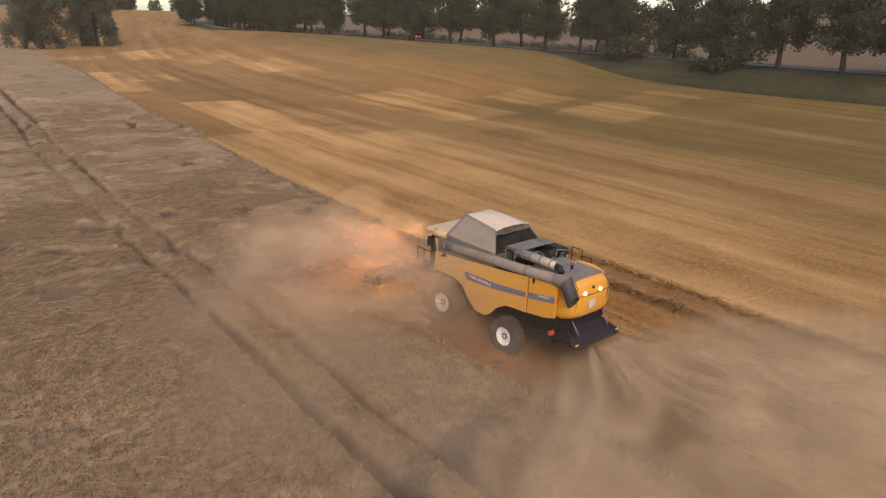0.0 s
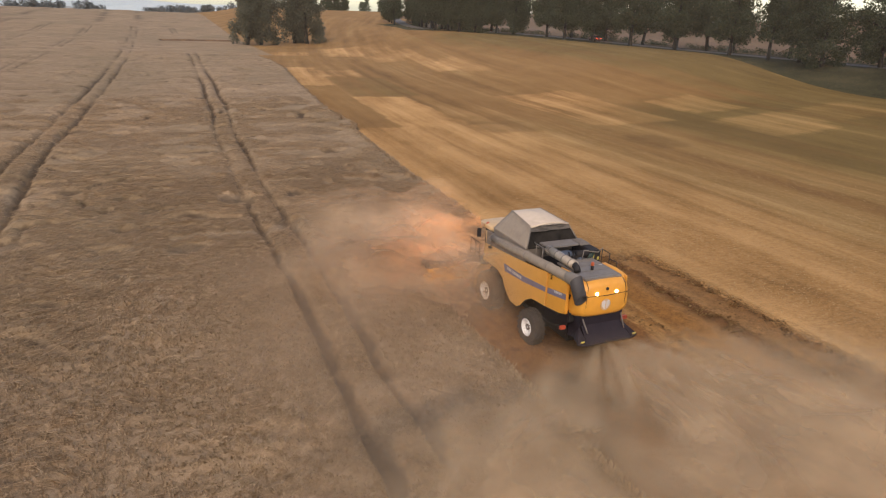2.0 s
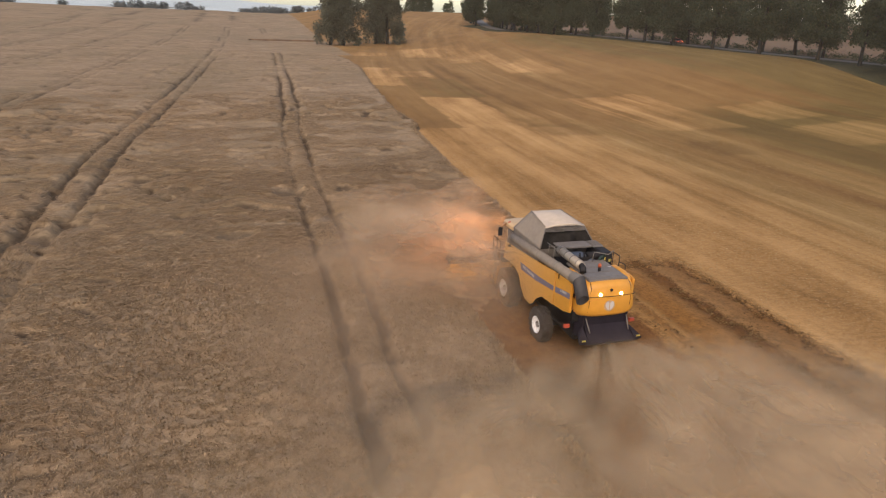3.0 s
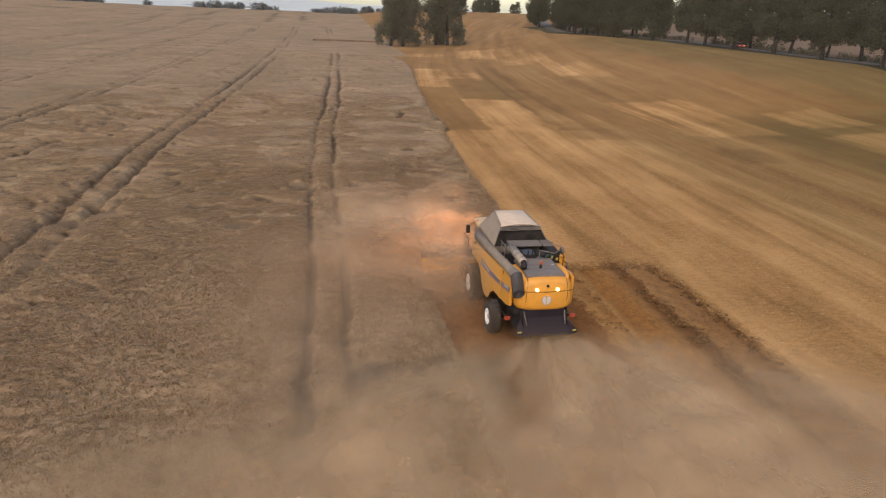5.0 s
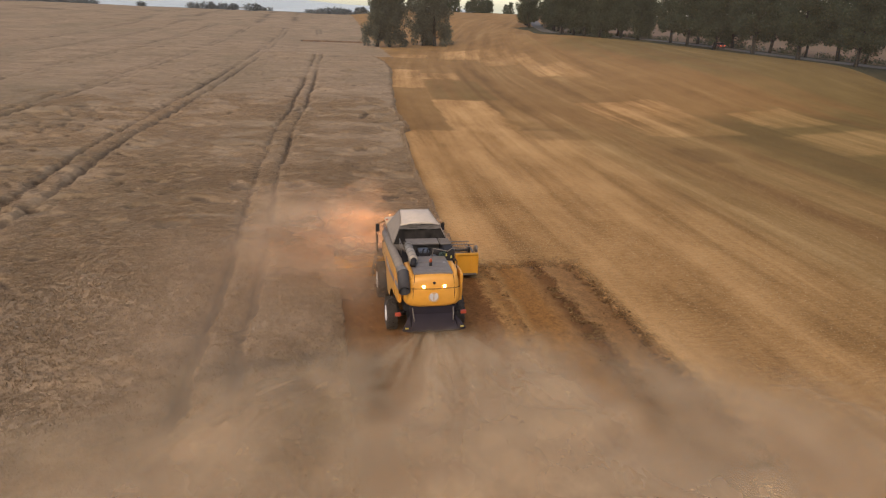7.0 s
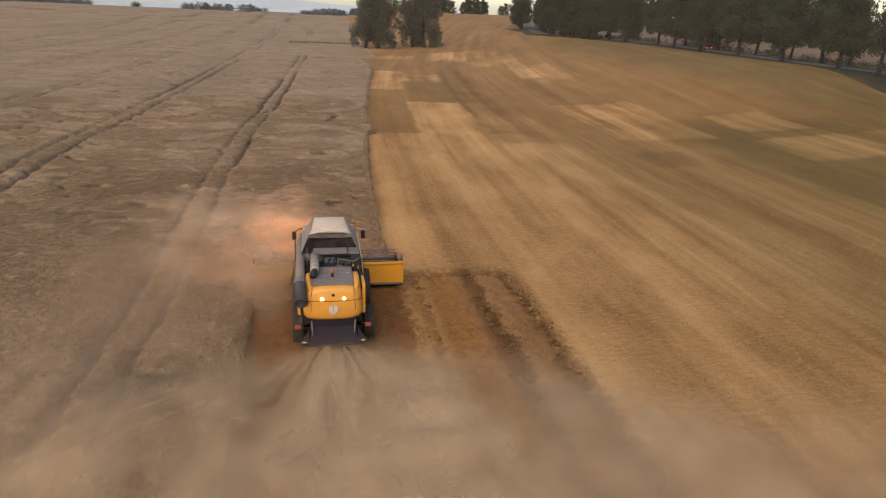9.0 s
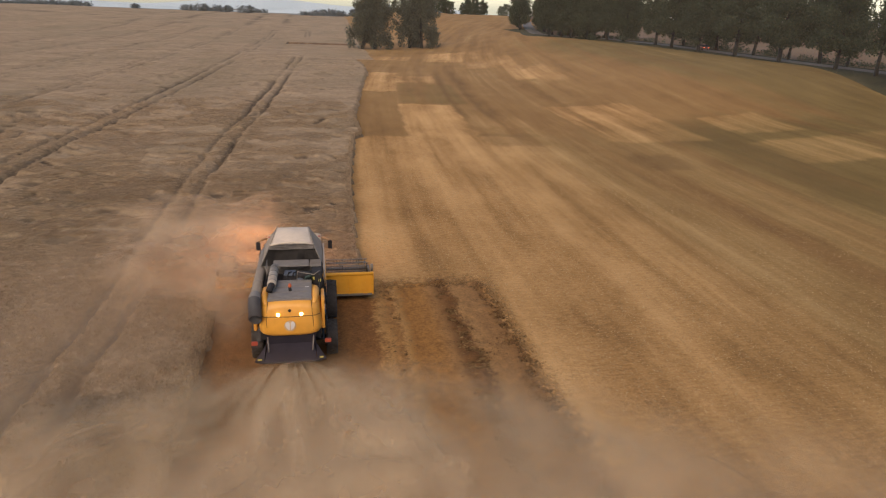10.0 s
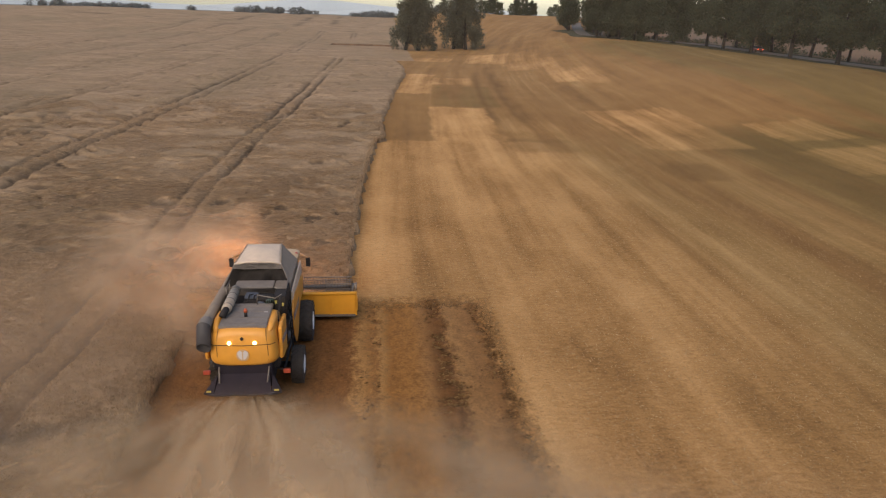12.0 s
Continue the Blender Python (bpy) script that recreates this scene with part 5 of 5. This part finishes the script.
roof = ring_loft("cab_roof", [squircle(0.55, 1.15, 3.47, 3.8, 4), squircle(0.8, 1.3, 3.45, 3.88, 4), squircle(1.7, 1.32, 3.45, 3.86, 4), squircle(2.0, 1.2, 3.46, 3.76, 4), squircle(2.1, 1.0, 3.5, 3.7, 4)], M_BEIGE, cab, "dusty cream cab roof")
for x in (-0.8, -0.45, 0.45, 0.8):
    tube_part("work_lamp", [(x, 2.05, 3.6), (x, 2.16, 3.58)], [0.09, 0.09], M_LAMP, roof, "lit front work lamp", n=12)
for sx in (-1, 1):
    prism_part("cab_side_panel", [(0.42, 2.9), (0.42, 3.5), (1.15, 3.5), (1.0, 2.9)], *sorted((sx * 1.3, sx * 1.37)), M_BEIGE, cab, "dusty cream panel behind the cab door", 0.02)
box_part("cab_floor", (-1.0, 1.0, 0.7, 1.95, 1.95, 2.15), M_DARK, cab, bevel=0.03)
for sx in (-1, 1):
    mir = new("mirror")
    mir.parent = combine
    tube_part("mirror_arm", [(sx * 1.2, 1.7, 3.62), (sx * 1.45, 1.3, 3.72), (sx * 1.6, 1.1, 3.72), (sx * 1.72, 1.06, 3.66)], 0.055, M_ARM, mir, "dull orange mirror arm", n=8)
    box_part("mirror_head", (sx * 1.74 - 0.1, sx * 1.74 + 0.1, 1.02, 1.1, 3.22, 3.66), M_DARK, mir, "black mirror head", 0.02)
    tube_part("side_lamp", [(sx * 1.2, 1.3, 3.78), (sx * 1.2, 1.2, 3.78)], 0.08, M_RED if sx > 0 else M_BEACON, mir, n=10)

# platform, ladder and hand rails
box_part("platform", (-1.75, -0.95, 0.85, 2.0, 1.9, 1.96), M_DARK, combine, bevel=0.01)
for y in (0.95, 1.4, 1.9):
    tube_part("rail_post", [(-1.72, y, 1.95), (-1.72, y, 2.95)], 0.022, M_DARK, combine, n=6)
for z in (2.45, 2.95):
    tube_part("rail_bar", [(-1.72, 0.95, z), (-1.72, 1.9, z)], 0.022, M_DARK, combine, n=6)
ladder = new("ladder")
ladder.parent = combine
for y in (1.0, 1.5):
    tube_part("ladder_side", [(-1.8, y, 1.95), (-2.0, y, 0.7)], 0.03, M_DARK, ladder, n=6)
for k in range(4):
    box_part("rung", (-1.98 + 0.05 * k, -1.86 + 0.05 * k, 1.0, 1.5, 0.8 + 0.3 * k, 0.83 + 0.3 * k), M_DARK, ladder, bevel=0)
for y in (-4.4, -4.9, -5.4):
    tube_part("rail_post", [(1.18, y, 3.55), (1.18, y, 4.15 if y > -5.2 else 3.95)], 0.02, M_DARK, combine, n=6)
tube_part("rail_bar", [(1.18, -4.4, 4.15), (1.18, -4.9, 4.15)], 0.02, M_DARK, combine, n=6)
tube_part("rail_bar", [(1.18, -4.9, 3.9), (1.18, -5.4, 3.95)], 0.02, M_DARK, combine, n=6)
for y in (-2.9, -3.4):
    tube_part("rail_post", [(-1.05, y, 3.4), (-1.05, y, 4.12)], 0.02, M_GREY, combine, n=6)
tube_part("rail_bar", [(-1.05, -2.7, 4.12), (-1.05, -3.6, 4.12), (-0.95, -3.8, 3.9)], 0.02, M_GREY, combine, n=6)
back = new("rear_ladder")
back.parent = combine
for y in (-3.45, -3.95):
    tube_part("ladder_side", [(1.5, y, 1.75), (1.42, y, 3.0), (1.25, y, 3.9)], 0.025, M_DARK, back, n=6)
for k in range(6):
    tube_part("rung", [(1.49 - 0.01 * k, -3.45, 1.9 + 0.3 * k), (1.49 - 0.01 * k, -3.95, 1.9 + 0.3 * k)], 0.018, M_DARK, back, n=6)

# grain header
ring_loft("feeder_house", [[(-0.7, 0.9, 1.0), (0.7, 0.9, 1.0), (0.7, 0.9, 1.9), (-0.7, 0.9, 1.9)], [(-0.75, 1.75, 0.5), (0.75, 1.75, 0.5), (0.75, 1.75, 1.25), (-0.75, 1.75, 1.25)]], M_DARK, combine, "dark feeder house", False)
header = new("grain_header")
header.parent = combine
tagged(header, "wide yellow grain header with a turning reel")
box_part("back_wall", (-3.95, 3.95, 1.6, 1.72, 0.42, 1.5), M_HEADER, header, "yellow header back wall", 0.03)
tube_part("top_beam", [(-3.95, 1.66, 1.55), (3.95, 1.66, 1.55)], 0.1, M_HEADER, header, n=8)
for k in range(9):
    x = -3.6 + 0.9 * k
    box_part("wall_rib", (x - 0.04, x + 0.04, 1.55, 1.6, 0.45, 1.48), M_HEADER, header, bevel=0.01)
box_part("lower_lip", (-3.9, 3.9, 1.5, 1.66, 0.36, 0.46), M_GREY, header, "worn grey lower lip", 0.02)
for sx in (-1, 1):
    tube_part("guard_rail", [(sx * 0.95, 1.75, 1.6), (sx * 0.95, 1.75, 2.12), (sx * 3.7, 1.75, 2.12), (sx * 3.7, 1.75, 1.6)], 0.02, M_GREY, header, "thin grey guard rail", n=6)
    tube_part("reel_drive", [(sx * 3.86, 2.1, 1.72), (sx * 3.98, 2.1, 1.72)], 0.2, M_GREY, header, "round reel drive guard", n=14)
prism_part("table", [(1.7, 0.38), (1.7, 0.46), (2.9, 0.3), (3.1, 0.2), (2.9, 0.2)], -3.9, 3.9, M_GREY, header, "worn steel header table", 0.01)
tube_part("feed_auger", [(-3.85, 2.15, 0.78), (3.85, 2.15, 0.78)], 0.2, M_GREY, header, n=14)
for sx in (-1, 1):
    prism_part("end_plate", [(1.58, 0.4), (1.58, 1.5), (1.85, 1.58), (2.5, 1.05), (3.1, 0.6), (3.15, 0.28), (2.6, 0.22)], *sorted((sx * 3.9, sx * 3.98)), M_HEADER, header, "yellow header end plate", 0.02)
    ring_loft("crop_divider", [[(sx * 4.02, 2.4, 0.3), (sx * 3.82, 2.4, 0.3), (sx * 3.82, 2.4, 0.95), (sx * 4.02, 2.4, 0.95)], [(sx * 4.0, 3.2, 0.2), (sx * 3.84, 3.2, 0.2), (sx * 3.84, 3.2, 0.75), (sx * 4.0, 3.2, 0.75)], [(sx * 3.93, 4.1, 0.1), (sx * 3.9, 4.1, 0.1), (sx * 3.9, 4.1, 0.2), (sx * 3.93, 4.1, 0.2)]], M_HEADER, header, "yellow pointed crop divider", False)
    tube_part("reel_arm", [(sx * 3.75, 1.7, 1.5), (sx * 3.78, 2.9, 1.52)], 0.06, M_GREY, header, n=8)
    tube_part("reel_disc", [(sx * 3.7, 2.95, 1.35), (sx * 3.74, 2.95, 1.35)], 0.3, M_DARK, header, n=14)
reel = new("reel")
reel.parent = header
tube_part("reel_shaft", [(-3.7, 2.95, 1.35), (3.7, 2.95, 1.35)], 0.09, M_GREY, header, n=10)
bm = bmesh.new()
for k in range(6):
    th = 2 * math.pi * k / 6 + 0.35
    yy, zz = 2.95 + 0.52 * math.cos(th), 1.35 + 0.5 * math.sin(th)
    add_tube(bm, [(-3.72, yy, zz), (3.72, yy, zz)], 0.03, 6)
    for j in range(7):
        x = -3.6 + 1.2 * j
        add_tube(bm, [(x, 2.95, 1.35), (x, yy, zz)], 0.018, 4)
part("reel_bats", bm, M_GREY, header, "grey reel bats and spokes")
bm = bmesh.new()
for k in range(6):
    th = 2 * math.pi * k / 6 + 0.35
    yy, zz = 2.95 + 0.52 * math.cos(th), 1.35 + 0.5 * math.sin(th)
    for j in range(49):
        x = -3.6 + 0.15 * j
        add_tube(bm, [(x, yy, zz), (x, yy - 0.02, zz - 0.2)], 0.008, 3)
tagged(part("reel_tines", bm, M_DARK, header), kind="stuff")
bpy.data.objects.remove(reel)

# front work lamps throw their beams into the dust
for k, x in enumerate((-0.75, 0.75)):
    d = bpy.data.lights.new("work_lamp_beam", 'SPOT')
    d.energy = 470
    d.color = (1.0, 0.55, 0.32)
    d.spot_size = radians(130)
    d.spot_blend = 0.8
    d.shadow_soft_size = 0.1
    l = new("work_lamp_beam", d)
    l.matrix_world = look((x, 2.62, 3.58), (x * 3 - 2.5, 9.0, 1.0))


# small car on the country road
car = new("car")
cy0 = 143.0
car.matrix_basis = pose(float(road_x(cy0)) - 1.2, cy0, float(land(road_x(cy0), cy0)) + 0.09)
tagged(car, "small dark red car with lit tail lamps on the road", "car")
M_CAR = mat_plain("dark_red_car_paint", (0.16, 0.03, 0.025), 0.35, 0, 0.1, 4.0, 0.15)
ring_loft("body", [squircle(-2.05, 0.78, 0.35, 0.9, 4), squircle(-1.9, 0.86, 0.28, 0.98, 5), squircle(1.5, 0.86, 0.28, 0.92, 5), squircle(2.0, 0.74, 0.34, 0.78, 4)], M_CAR, car)
cabin = ring_loft("cabin", [squircle(-1.75, 0.7, 0.92, 1.1, 4), squircle(-1.3, 0.72, 0.92, 1.45, 4, narrow=0.14), squircle(0.2, 0.72, 0.92, 1.48, 4, narrow=0.14), squircle(0.95, 0.7, 0.9, 1.0, 4)], M_GLASS, car, "dark car windows")
box_part("roof", (-0.58, 0.58, -1.25, 0.15, 1.44, 1.5), M_CAR, cabin, bevel=0.02)
M_TAIL = mat_emit("lit_tail_lamp", (1.0, 0.12, 0.05), 3.0)
for sx in (-1, 1):
    box_part("tail_light", (sx * 0.66 - 0.13, sx * 0.66 + 0.13, -2.08, -2.0, 0.68, 0.84), M_TAIL, car, "lit red tail lamp")
    for y in (-1.25, 1.25):
        tube_part("wheel", [(sx * 0.7, y, 0.31), (sx * 0.9, y, 0.31)], 0.31, M_TYRE, car, n=18)


# ---- loose stalks and straw, too many to count ----
def scatter(name, pts, rng, make, material, label, category):
    """One mesh of many small blades; make(rng, n) gives n blades of four corners round the origin."""
    q = make(rng, len(pts)) + pts[:, None, :]
    n = len(pts)
    me = bpy.data.meshes.new(name)
    me.vertices.add(4 * n)
    me.vertices.foreach_set("co", q.reshape(-1).astype(np.float32))
    me.loops.add(4 * n)
    me.loops.foreach_set("vertex_index", np.arange(4 * n, dtype=np.int32))
    me.polygons.add(n)
    me.polygons.foreach_set("loop_start", np.arange(0, 4 * n, 4, dtype=np.int32))
    me.update(calc_edges=True)
    me.materials.append(material)
    return tagged(new(name, me), label, category, kind="stuff")


def upright(lo, hi, wid, lean):
    def make(rng, n):
        a = rng.random(n) * 2 * np.pi
        h = lo + (hi - lo) * rng.random(n)
        d = np.stack([np.cos(a), np.sin(a), 0 * a], 1)
        s = np.stack([-np.sin(a), np.cos(a), 0 * a], 1) * (wid * (0.6 + 0.8 * rng.random(n)))[:, None]
        tip = d * (lean * rng.random(n) * h)[:, None] + np.array([0, 0, 1.0]) * h[:, None]
        mid = tip * 0.72
        return np.stack([-d * 0 - tip * 0.2, mid + s, tip, mid - s], 1)
    return make


def lying(lo, hi, wid, ang, spread, rise):
    def make(rng, n):
        a = np.asarray(ang) + spread * rng.normal(size=n)
        h = lo + (hi - lo) * rng.random(n)
        d = np.stack([np.cos(a), np.sin(a), rise * rng.normal(size=n)], 1) * h[:, None]
        s = np.stack([-np.sin(a), np.cos(a), 0.4 * rng.normal(size=n)], 1) * (wid * (0.6 + 0.8 * rng.random(n)))[:, None]
        return np.stack([-d * 0.5, s, d * 0.5, -s], 1)
    return make


rs = np.random.default_rng(3)


def crop_points(n, x0, x1, y0, y1, dz):
    x, y = rs.uniform(x0, x1, n), rs.uniform(y0, y1, n)
    ok = x < crop_edge(y) - 0.05
    fade = np.minimum(np.minimum(x - x0, 1e9) / 8, np.minimum(y - y0, (y1 - y) * 0.5) / 5)
    ok &= rs.random(n) < np.clip(fade, 0, 1)
    x, y = x[ok], y[ok]
    h, sunk = crop_height(x, y)
    ok = sunk < 0.3
    x, y, h = x[ok], y[ok], h[ok]
    return np.stack([x, y, h + land(x, y) + dz], 1)


pts = crop_points(270000, -30, -3.9, -18, 12, 0.0)
pts = pts[row_noise(pts[:, 0] * 3.6, pts[:, 1] * 3.6, 60.0) > -0.16]
scatter("wheat_ears", pts, rs, upright(0.04, 0.1, 0.021, 1.4), M_STANDING, "standing ripe wheat ears in the crop", "wheat")
pts = crop_points(330000, -46, 8, -12, 80, 0.03)
keep = row_noise(pts[:, 0] * 0.2, pts[:, 1] * 0.25, 6.0) > -0.1
pts = pts[keep]
pts = pts[rs.random(len(pts)) < np.clip((pts[:, 1] + 8) / 26 + sstep((-16 - pts[:, 0]) / 5), 0.1, 1.0)]
sweep = 0.15 + 2.6 * row_noise(pts[:, 0] * 0.14, pts[:, 1] * 0.12, 70.0)
scatter("lodged_stalks", pts, rs, lying(0.35, 1.1, 0.011, sweep, 0.28, 0.08), M_EARS, "lodged wheat stalks lying in waves", "wheat")
pts = crop_points(120000, -24, 4, 1.5, 34, 0.03)
sweep = 0.3 + 2.2 * row_noise(pts[:, 0] * 0.2, pts[:, 1] * 0.17, 75.0)
scatter("combed_stalks", pts, rs, lying(0.3, 0.8, 0.012, sweep, 0.35, 0.14), M_EARS, "combed wheat stalks leaning before the header", "wheat")
pe = np.stack([rs.uniform(-0.35, 0.05, 9000), rs.uniform(2.7, 60, 9000), rs.uniform(0.05, 0.45, 9000)], 1)
pe[:, 0] += crop_edge(pe[:, 1])
pl = np.stack([rs.uniform(-4.15, -3.8, 6000), rs.uniform(-18, 2.4, 6000), rs.uniform(0.05, 0.45, 6000)], 1)
scatter("crop_edge_stalks", np.concatenate([pe, pl]), rs, upright(0.2, 0.45, 0.02, 0.5), M_EARS, "cut edge of the wheat with bare stalks", "wheat")
n = 130000
x, y = rs.uniform(4, 44, n), rs.uniform(-32, 48, n)
ok = (x > crop_edge(y) + 0.1) & (rs.random(n) < np.clip(np.minimum((44 - x) / 16, np.minimum(y + 32, 48 - y) / 22), 0, 1)) & ((y > 3.2) | (x > 10.6 + 0.8 * np.sin(y * 1.3) * np.sin(y * 0.37)))
x, y = x[ok], y[ok]
scatter("straw_litter", np.stack([x, y, land(x, y) + 0.07], 1), rs, lying(0.06, 0.2, 0.011, 1.2, 1.3, 0.3), M_BITS, "loose straw litter on the stubble", "straw")
rowx = rs.choice([4.3, 5.0, 7.3, 7.8, 8.2, 9.2, 9.9, 10.3], 24000) + rs.normal(size=24000) * 0.32
rowy = rs.uniform(-34, 3.5, 24000)
scatter("trodden_straw", np.stack([rowx, rowy, 0.05 + 0.05 * rs.random(24000)], 1), rs, lying(0.06, 0.2, 0.016, 0.2, 1.2, 0.3), M_CLODS, "churned dark straw in wheel tracks", "straw")



def clods(n):
    """Lumps of soil and matted straw thrown up in the wheel tracks."""
    cx = rs.choice([4.7, 7.7, 8.0, 8.2, 8.0, 10.2], n) + rs.normal(size=n) * 0.24
    cy = rs.uniform(-22, 2.6, n)
    ok = row_noise(cx * 0.9, cy * 0.9, 50.0) > -0.05
    cx, cy = cx[ok], cy[ok]
    n = len(cx)
    size = 0.02 + 0.055 * rs.random(n) ** 2.5
    octa = np.array([(1, 0, 0), (0, 1, 0), (-1, 0, 0), (0, -1, 0), (0, 0, 1), (0, 0, -1)], float)
    tri = np.array([(0, 1, 4), (1, 2, 4), (2, 3, 4), (3, 0, 4), (1, 0, 5), (2, 1, 5), (3, 2, 5), (0, 3, 5)])
    v = octa[None] * size[:, None, None] * rs.uniform(0.6, 1.5, (n, 6, 3)) * np.array([1.3, 0.9, 0.8])
    v += np.stack([cx, cy, 0.1 + 0 * cx], 1)[:, None, :]
    f = (tri[None] + 6 * np.arange(n)[:, None, None]).reshape(-1, 3)
    ob = mesh_object("clods", v.reshape(-1, 3).tolist(), f.tolist(), M_CLODS)
    return tagged(ob, "dark clods of soil and matted straw in wheel tracks", "clods", kind="stuff")


clods(9000)


# ---- dust hanging in the air behind and beside the machine ----
def dust_cloud(name, x0, x1, y0, y1, levels, density, label, step=0.45, material=None):
    """Thin veils at several heights; density(x, y, level) gives how thick each is."""
    vs, fs, ds, n0 = [], [], [], 0
    xs, ys = np.arange(x0, x1 + 0.01, step), np.arange(y0, y1 + 0.01, step)
    X, Y = np.meshgrid(xs, ys, indexing="ij")
    for k, z in enumerate(levels):
        w = row_noise(X * 0.23, Y * 0.23, 11.0 + 3 * k)
        d = np.clip(density(X, Y, z), 0, 1)
        zz = z * (1 + 0.45 * w + 0.2 * row_noise(X * 0.7, Y * 0.7, 5.0 + 2 * k)) + 0.12 * w
        f = grid_faces(len(xs), len(ys))
        ok = (d.ravel()[f] > 0.004).any(1)
        vs.append(np.stack([X, Y, zz], -1).reshape(-1, 3))
        fs.append(f[ok] + n0)
        ds.append(d.ravel())
        n0 += X.size
    ob = mesh_object(name, np.concatenate(vs).tolist(), np.concatenate(fs).tolist(), material or M_DUST, smooth=True)
    at = ob.data.attributes.new("thickness", 'FLOAT', 'POINT')
    at.data.foreach_set("value", np.concatenate(ds).astype(np.float32))
    return tagged(ob, label, "dust", kind="stuff")


def rear_density(x, y, z):
    back = np.maximum(-6.7 - y, 0)
    half = 2.2 + 1.55 * back ** 0.95
    mid = -0.2 * back
    a = (x - mid) / half + 0.3 * row_noise(x * 0.2, y * 0.2, 81.0)
    top = 1.25 + 0.27 * back
    streak = 0.22 + 1.3 * np.clip(0.5 + 2.0 * row_noise(a * 10, back * 0.06, 21.0), 0, 1.2)
    mix = sstep((back - 4.0) / 6)
    core = np.exp(-np.abs(a) ** 2.3) * sstep(back / 0.7) * (streak * (1 - mix) + mix)
    veil = np.clip(1.3 - z / top, 0, 1)
    fade = 1 - 0.8 * sstep((back - 20) / 16)
    return (0.8 - 0.04 * mix) * core * veil * fade


def front_density(x, y, z):
    r = np.sqrt(((x + 4.4) / 6.4) ** 2 + ((y - 4.4) / 5.6) ** 2)
    r2 = np.sqrt(((x + 8.5) / 9.0) ** 2 + ((y + 1.0) / 12.0) ** 2)
    veil = np.clip(1.15 - z / 4.1, 0, 1) ** 1.3
    r3 = np.sqrt(((x + 3.0) / 2.3) ** 2 + ((y - 0.2) / 4.4) ** 2)
    r4 = np.sqrt(((x + 8.5) / 6.5) ** 2 + ((y + 10.5) / 6.0) ** 2)
    r5 = np.sqrt(((x + 3.3) / 2.4) ** 2 + ((y - 0.9) / 2.2) ** 2)
    tall = np.clip(1.3 - z / 4.4, 0, 1)
    thin = 1 - 0.92 * np.exp(-(x / 2.2) ** 2 - ((y - 2.9) / 1.5) ** 2)
    return thin * ((0.6 * (1 - sstep(r3)) + 0.13 * (1 - sstep(r2)) + 0.2 * (1 - sstep(r4))) * veil + 0.95 * (1 - sstep(r5)) * np.clip(1.7 - z / 2.2, 0, 1) + 0.85 * (1 - sstep(r)) * tall * sstep((0.4 - x) / 2.4))


# jets of chaff thrown down from the spreader board
jv, jf, jd = [], [], []
for k, (reach, z0) in enumerate(((2.6, 1.3), (3.8, 1.36), (5.2, 1.42))):
    n0 = len(jv)
    na, nr = 90, 22
    for i in range(na + 1):
        a = -1.05 + 2.1 * i / na
        st = max(0.0, 0.5 + 1.7 * noise.noise((a * 15.0, 2.3 * k, 0.5))) * (1 - abs(a / 1.05) ** 3)
        for j in range(nr + 1):
            q = j / nr
            d = reach * q * (1 + 0.12 * noise.noise((a * 3, k, 7.0)))
            jv.append((0.85 * a + d * math.sin(a), -6.98 - d * math.cos(a), z0 * (1 - q ** 1.6) + 0.12 + 0.1 * noise.noise((a * 6, q * 3, k))))
            jd.append(min(0.36, 0.36 * st * min(1, q * 6) * (1 - float(sstep((q - 0.45) / 0.55)))))
    jf += [(n0 + i * (nr + 1) + j, n0 + (i + 1) * (nr + 1) + j, n0 + (i + 1) * (nr + 1) + j + 1, n0 + i * (nr + 1) + j + 1) for i in range(na) for j in range(nr)]
jets = mesh_object("chaff_jets", jv, jf, M_JET, smooth=True)
jets.data.attributes.new("thickness", 'FLOAT', 'POINT').data.foreach_set("value", np.array(jd, np.float32))
tagged(jets, "streaks of chaff thrown from the straw spreader", "dust", kind="stuff")

dust_cloud("chaff_plume", -30, 30, -40, -6.5, (0.5, 0.8, 1.1, 1.5, 2.0, 2.6), rear_density, "thick tan chaff plume blown from the straw spreader", 0.4, M_PLUME)
dust_cloud("drifting_dust", -18, 1.4, -18, 12, (0.4, 0.75, 1.1, 1.5, 1.9, 2.3, 2.75, 3.2, 3.65), front_density, "hazy dust drifting beside the cutting header", 0.4)

# thin dust haze standing in the distance over the field's far side
def haze(radius, a0, a1, top, strength):
    na, nz = 60, 12
    vs, th = [], []
    for i in range(na + 1):
        a = radians(a0 + (a1 - a0) * i / na)
        x, y = radius * math.sin(a), radius * math.cos(a)
        g = float(land(x, y))
        for j in range(nz + 1):
            q = j / nz
            vs.append((x, y, g - 1.0 + (top + 1.0) * q))
            th.append(strength * float(sstep(q / 0.3)) * float(1 - sstep((q - 0.55) / 0.45)) * min(1.0, 8 * i / na, 8 * (na - i) / na))
    fs = [(i * (nz + 1) + j, (i + 1) * (nz + 1) + j, (i + 1) * (nz + 1) + j + 1, i * (nz + 1) + j + 1) for i in range(na) for j in range(nz)]
    ob = mesh_object("distant_haze", vs, fs, M_HAZE, smooth=True)
    ob.data.attributes.new("thickness", 'FLOAT', 'POINT').data.foreach_set("value", np.array(th, np.float32))
    return tagged(ob, "thin dusty haze hanging over the far field", "haze", kind="stuff")


haze(88, -60, 100, 26, 0.055)
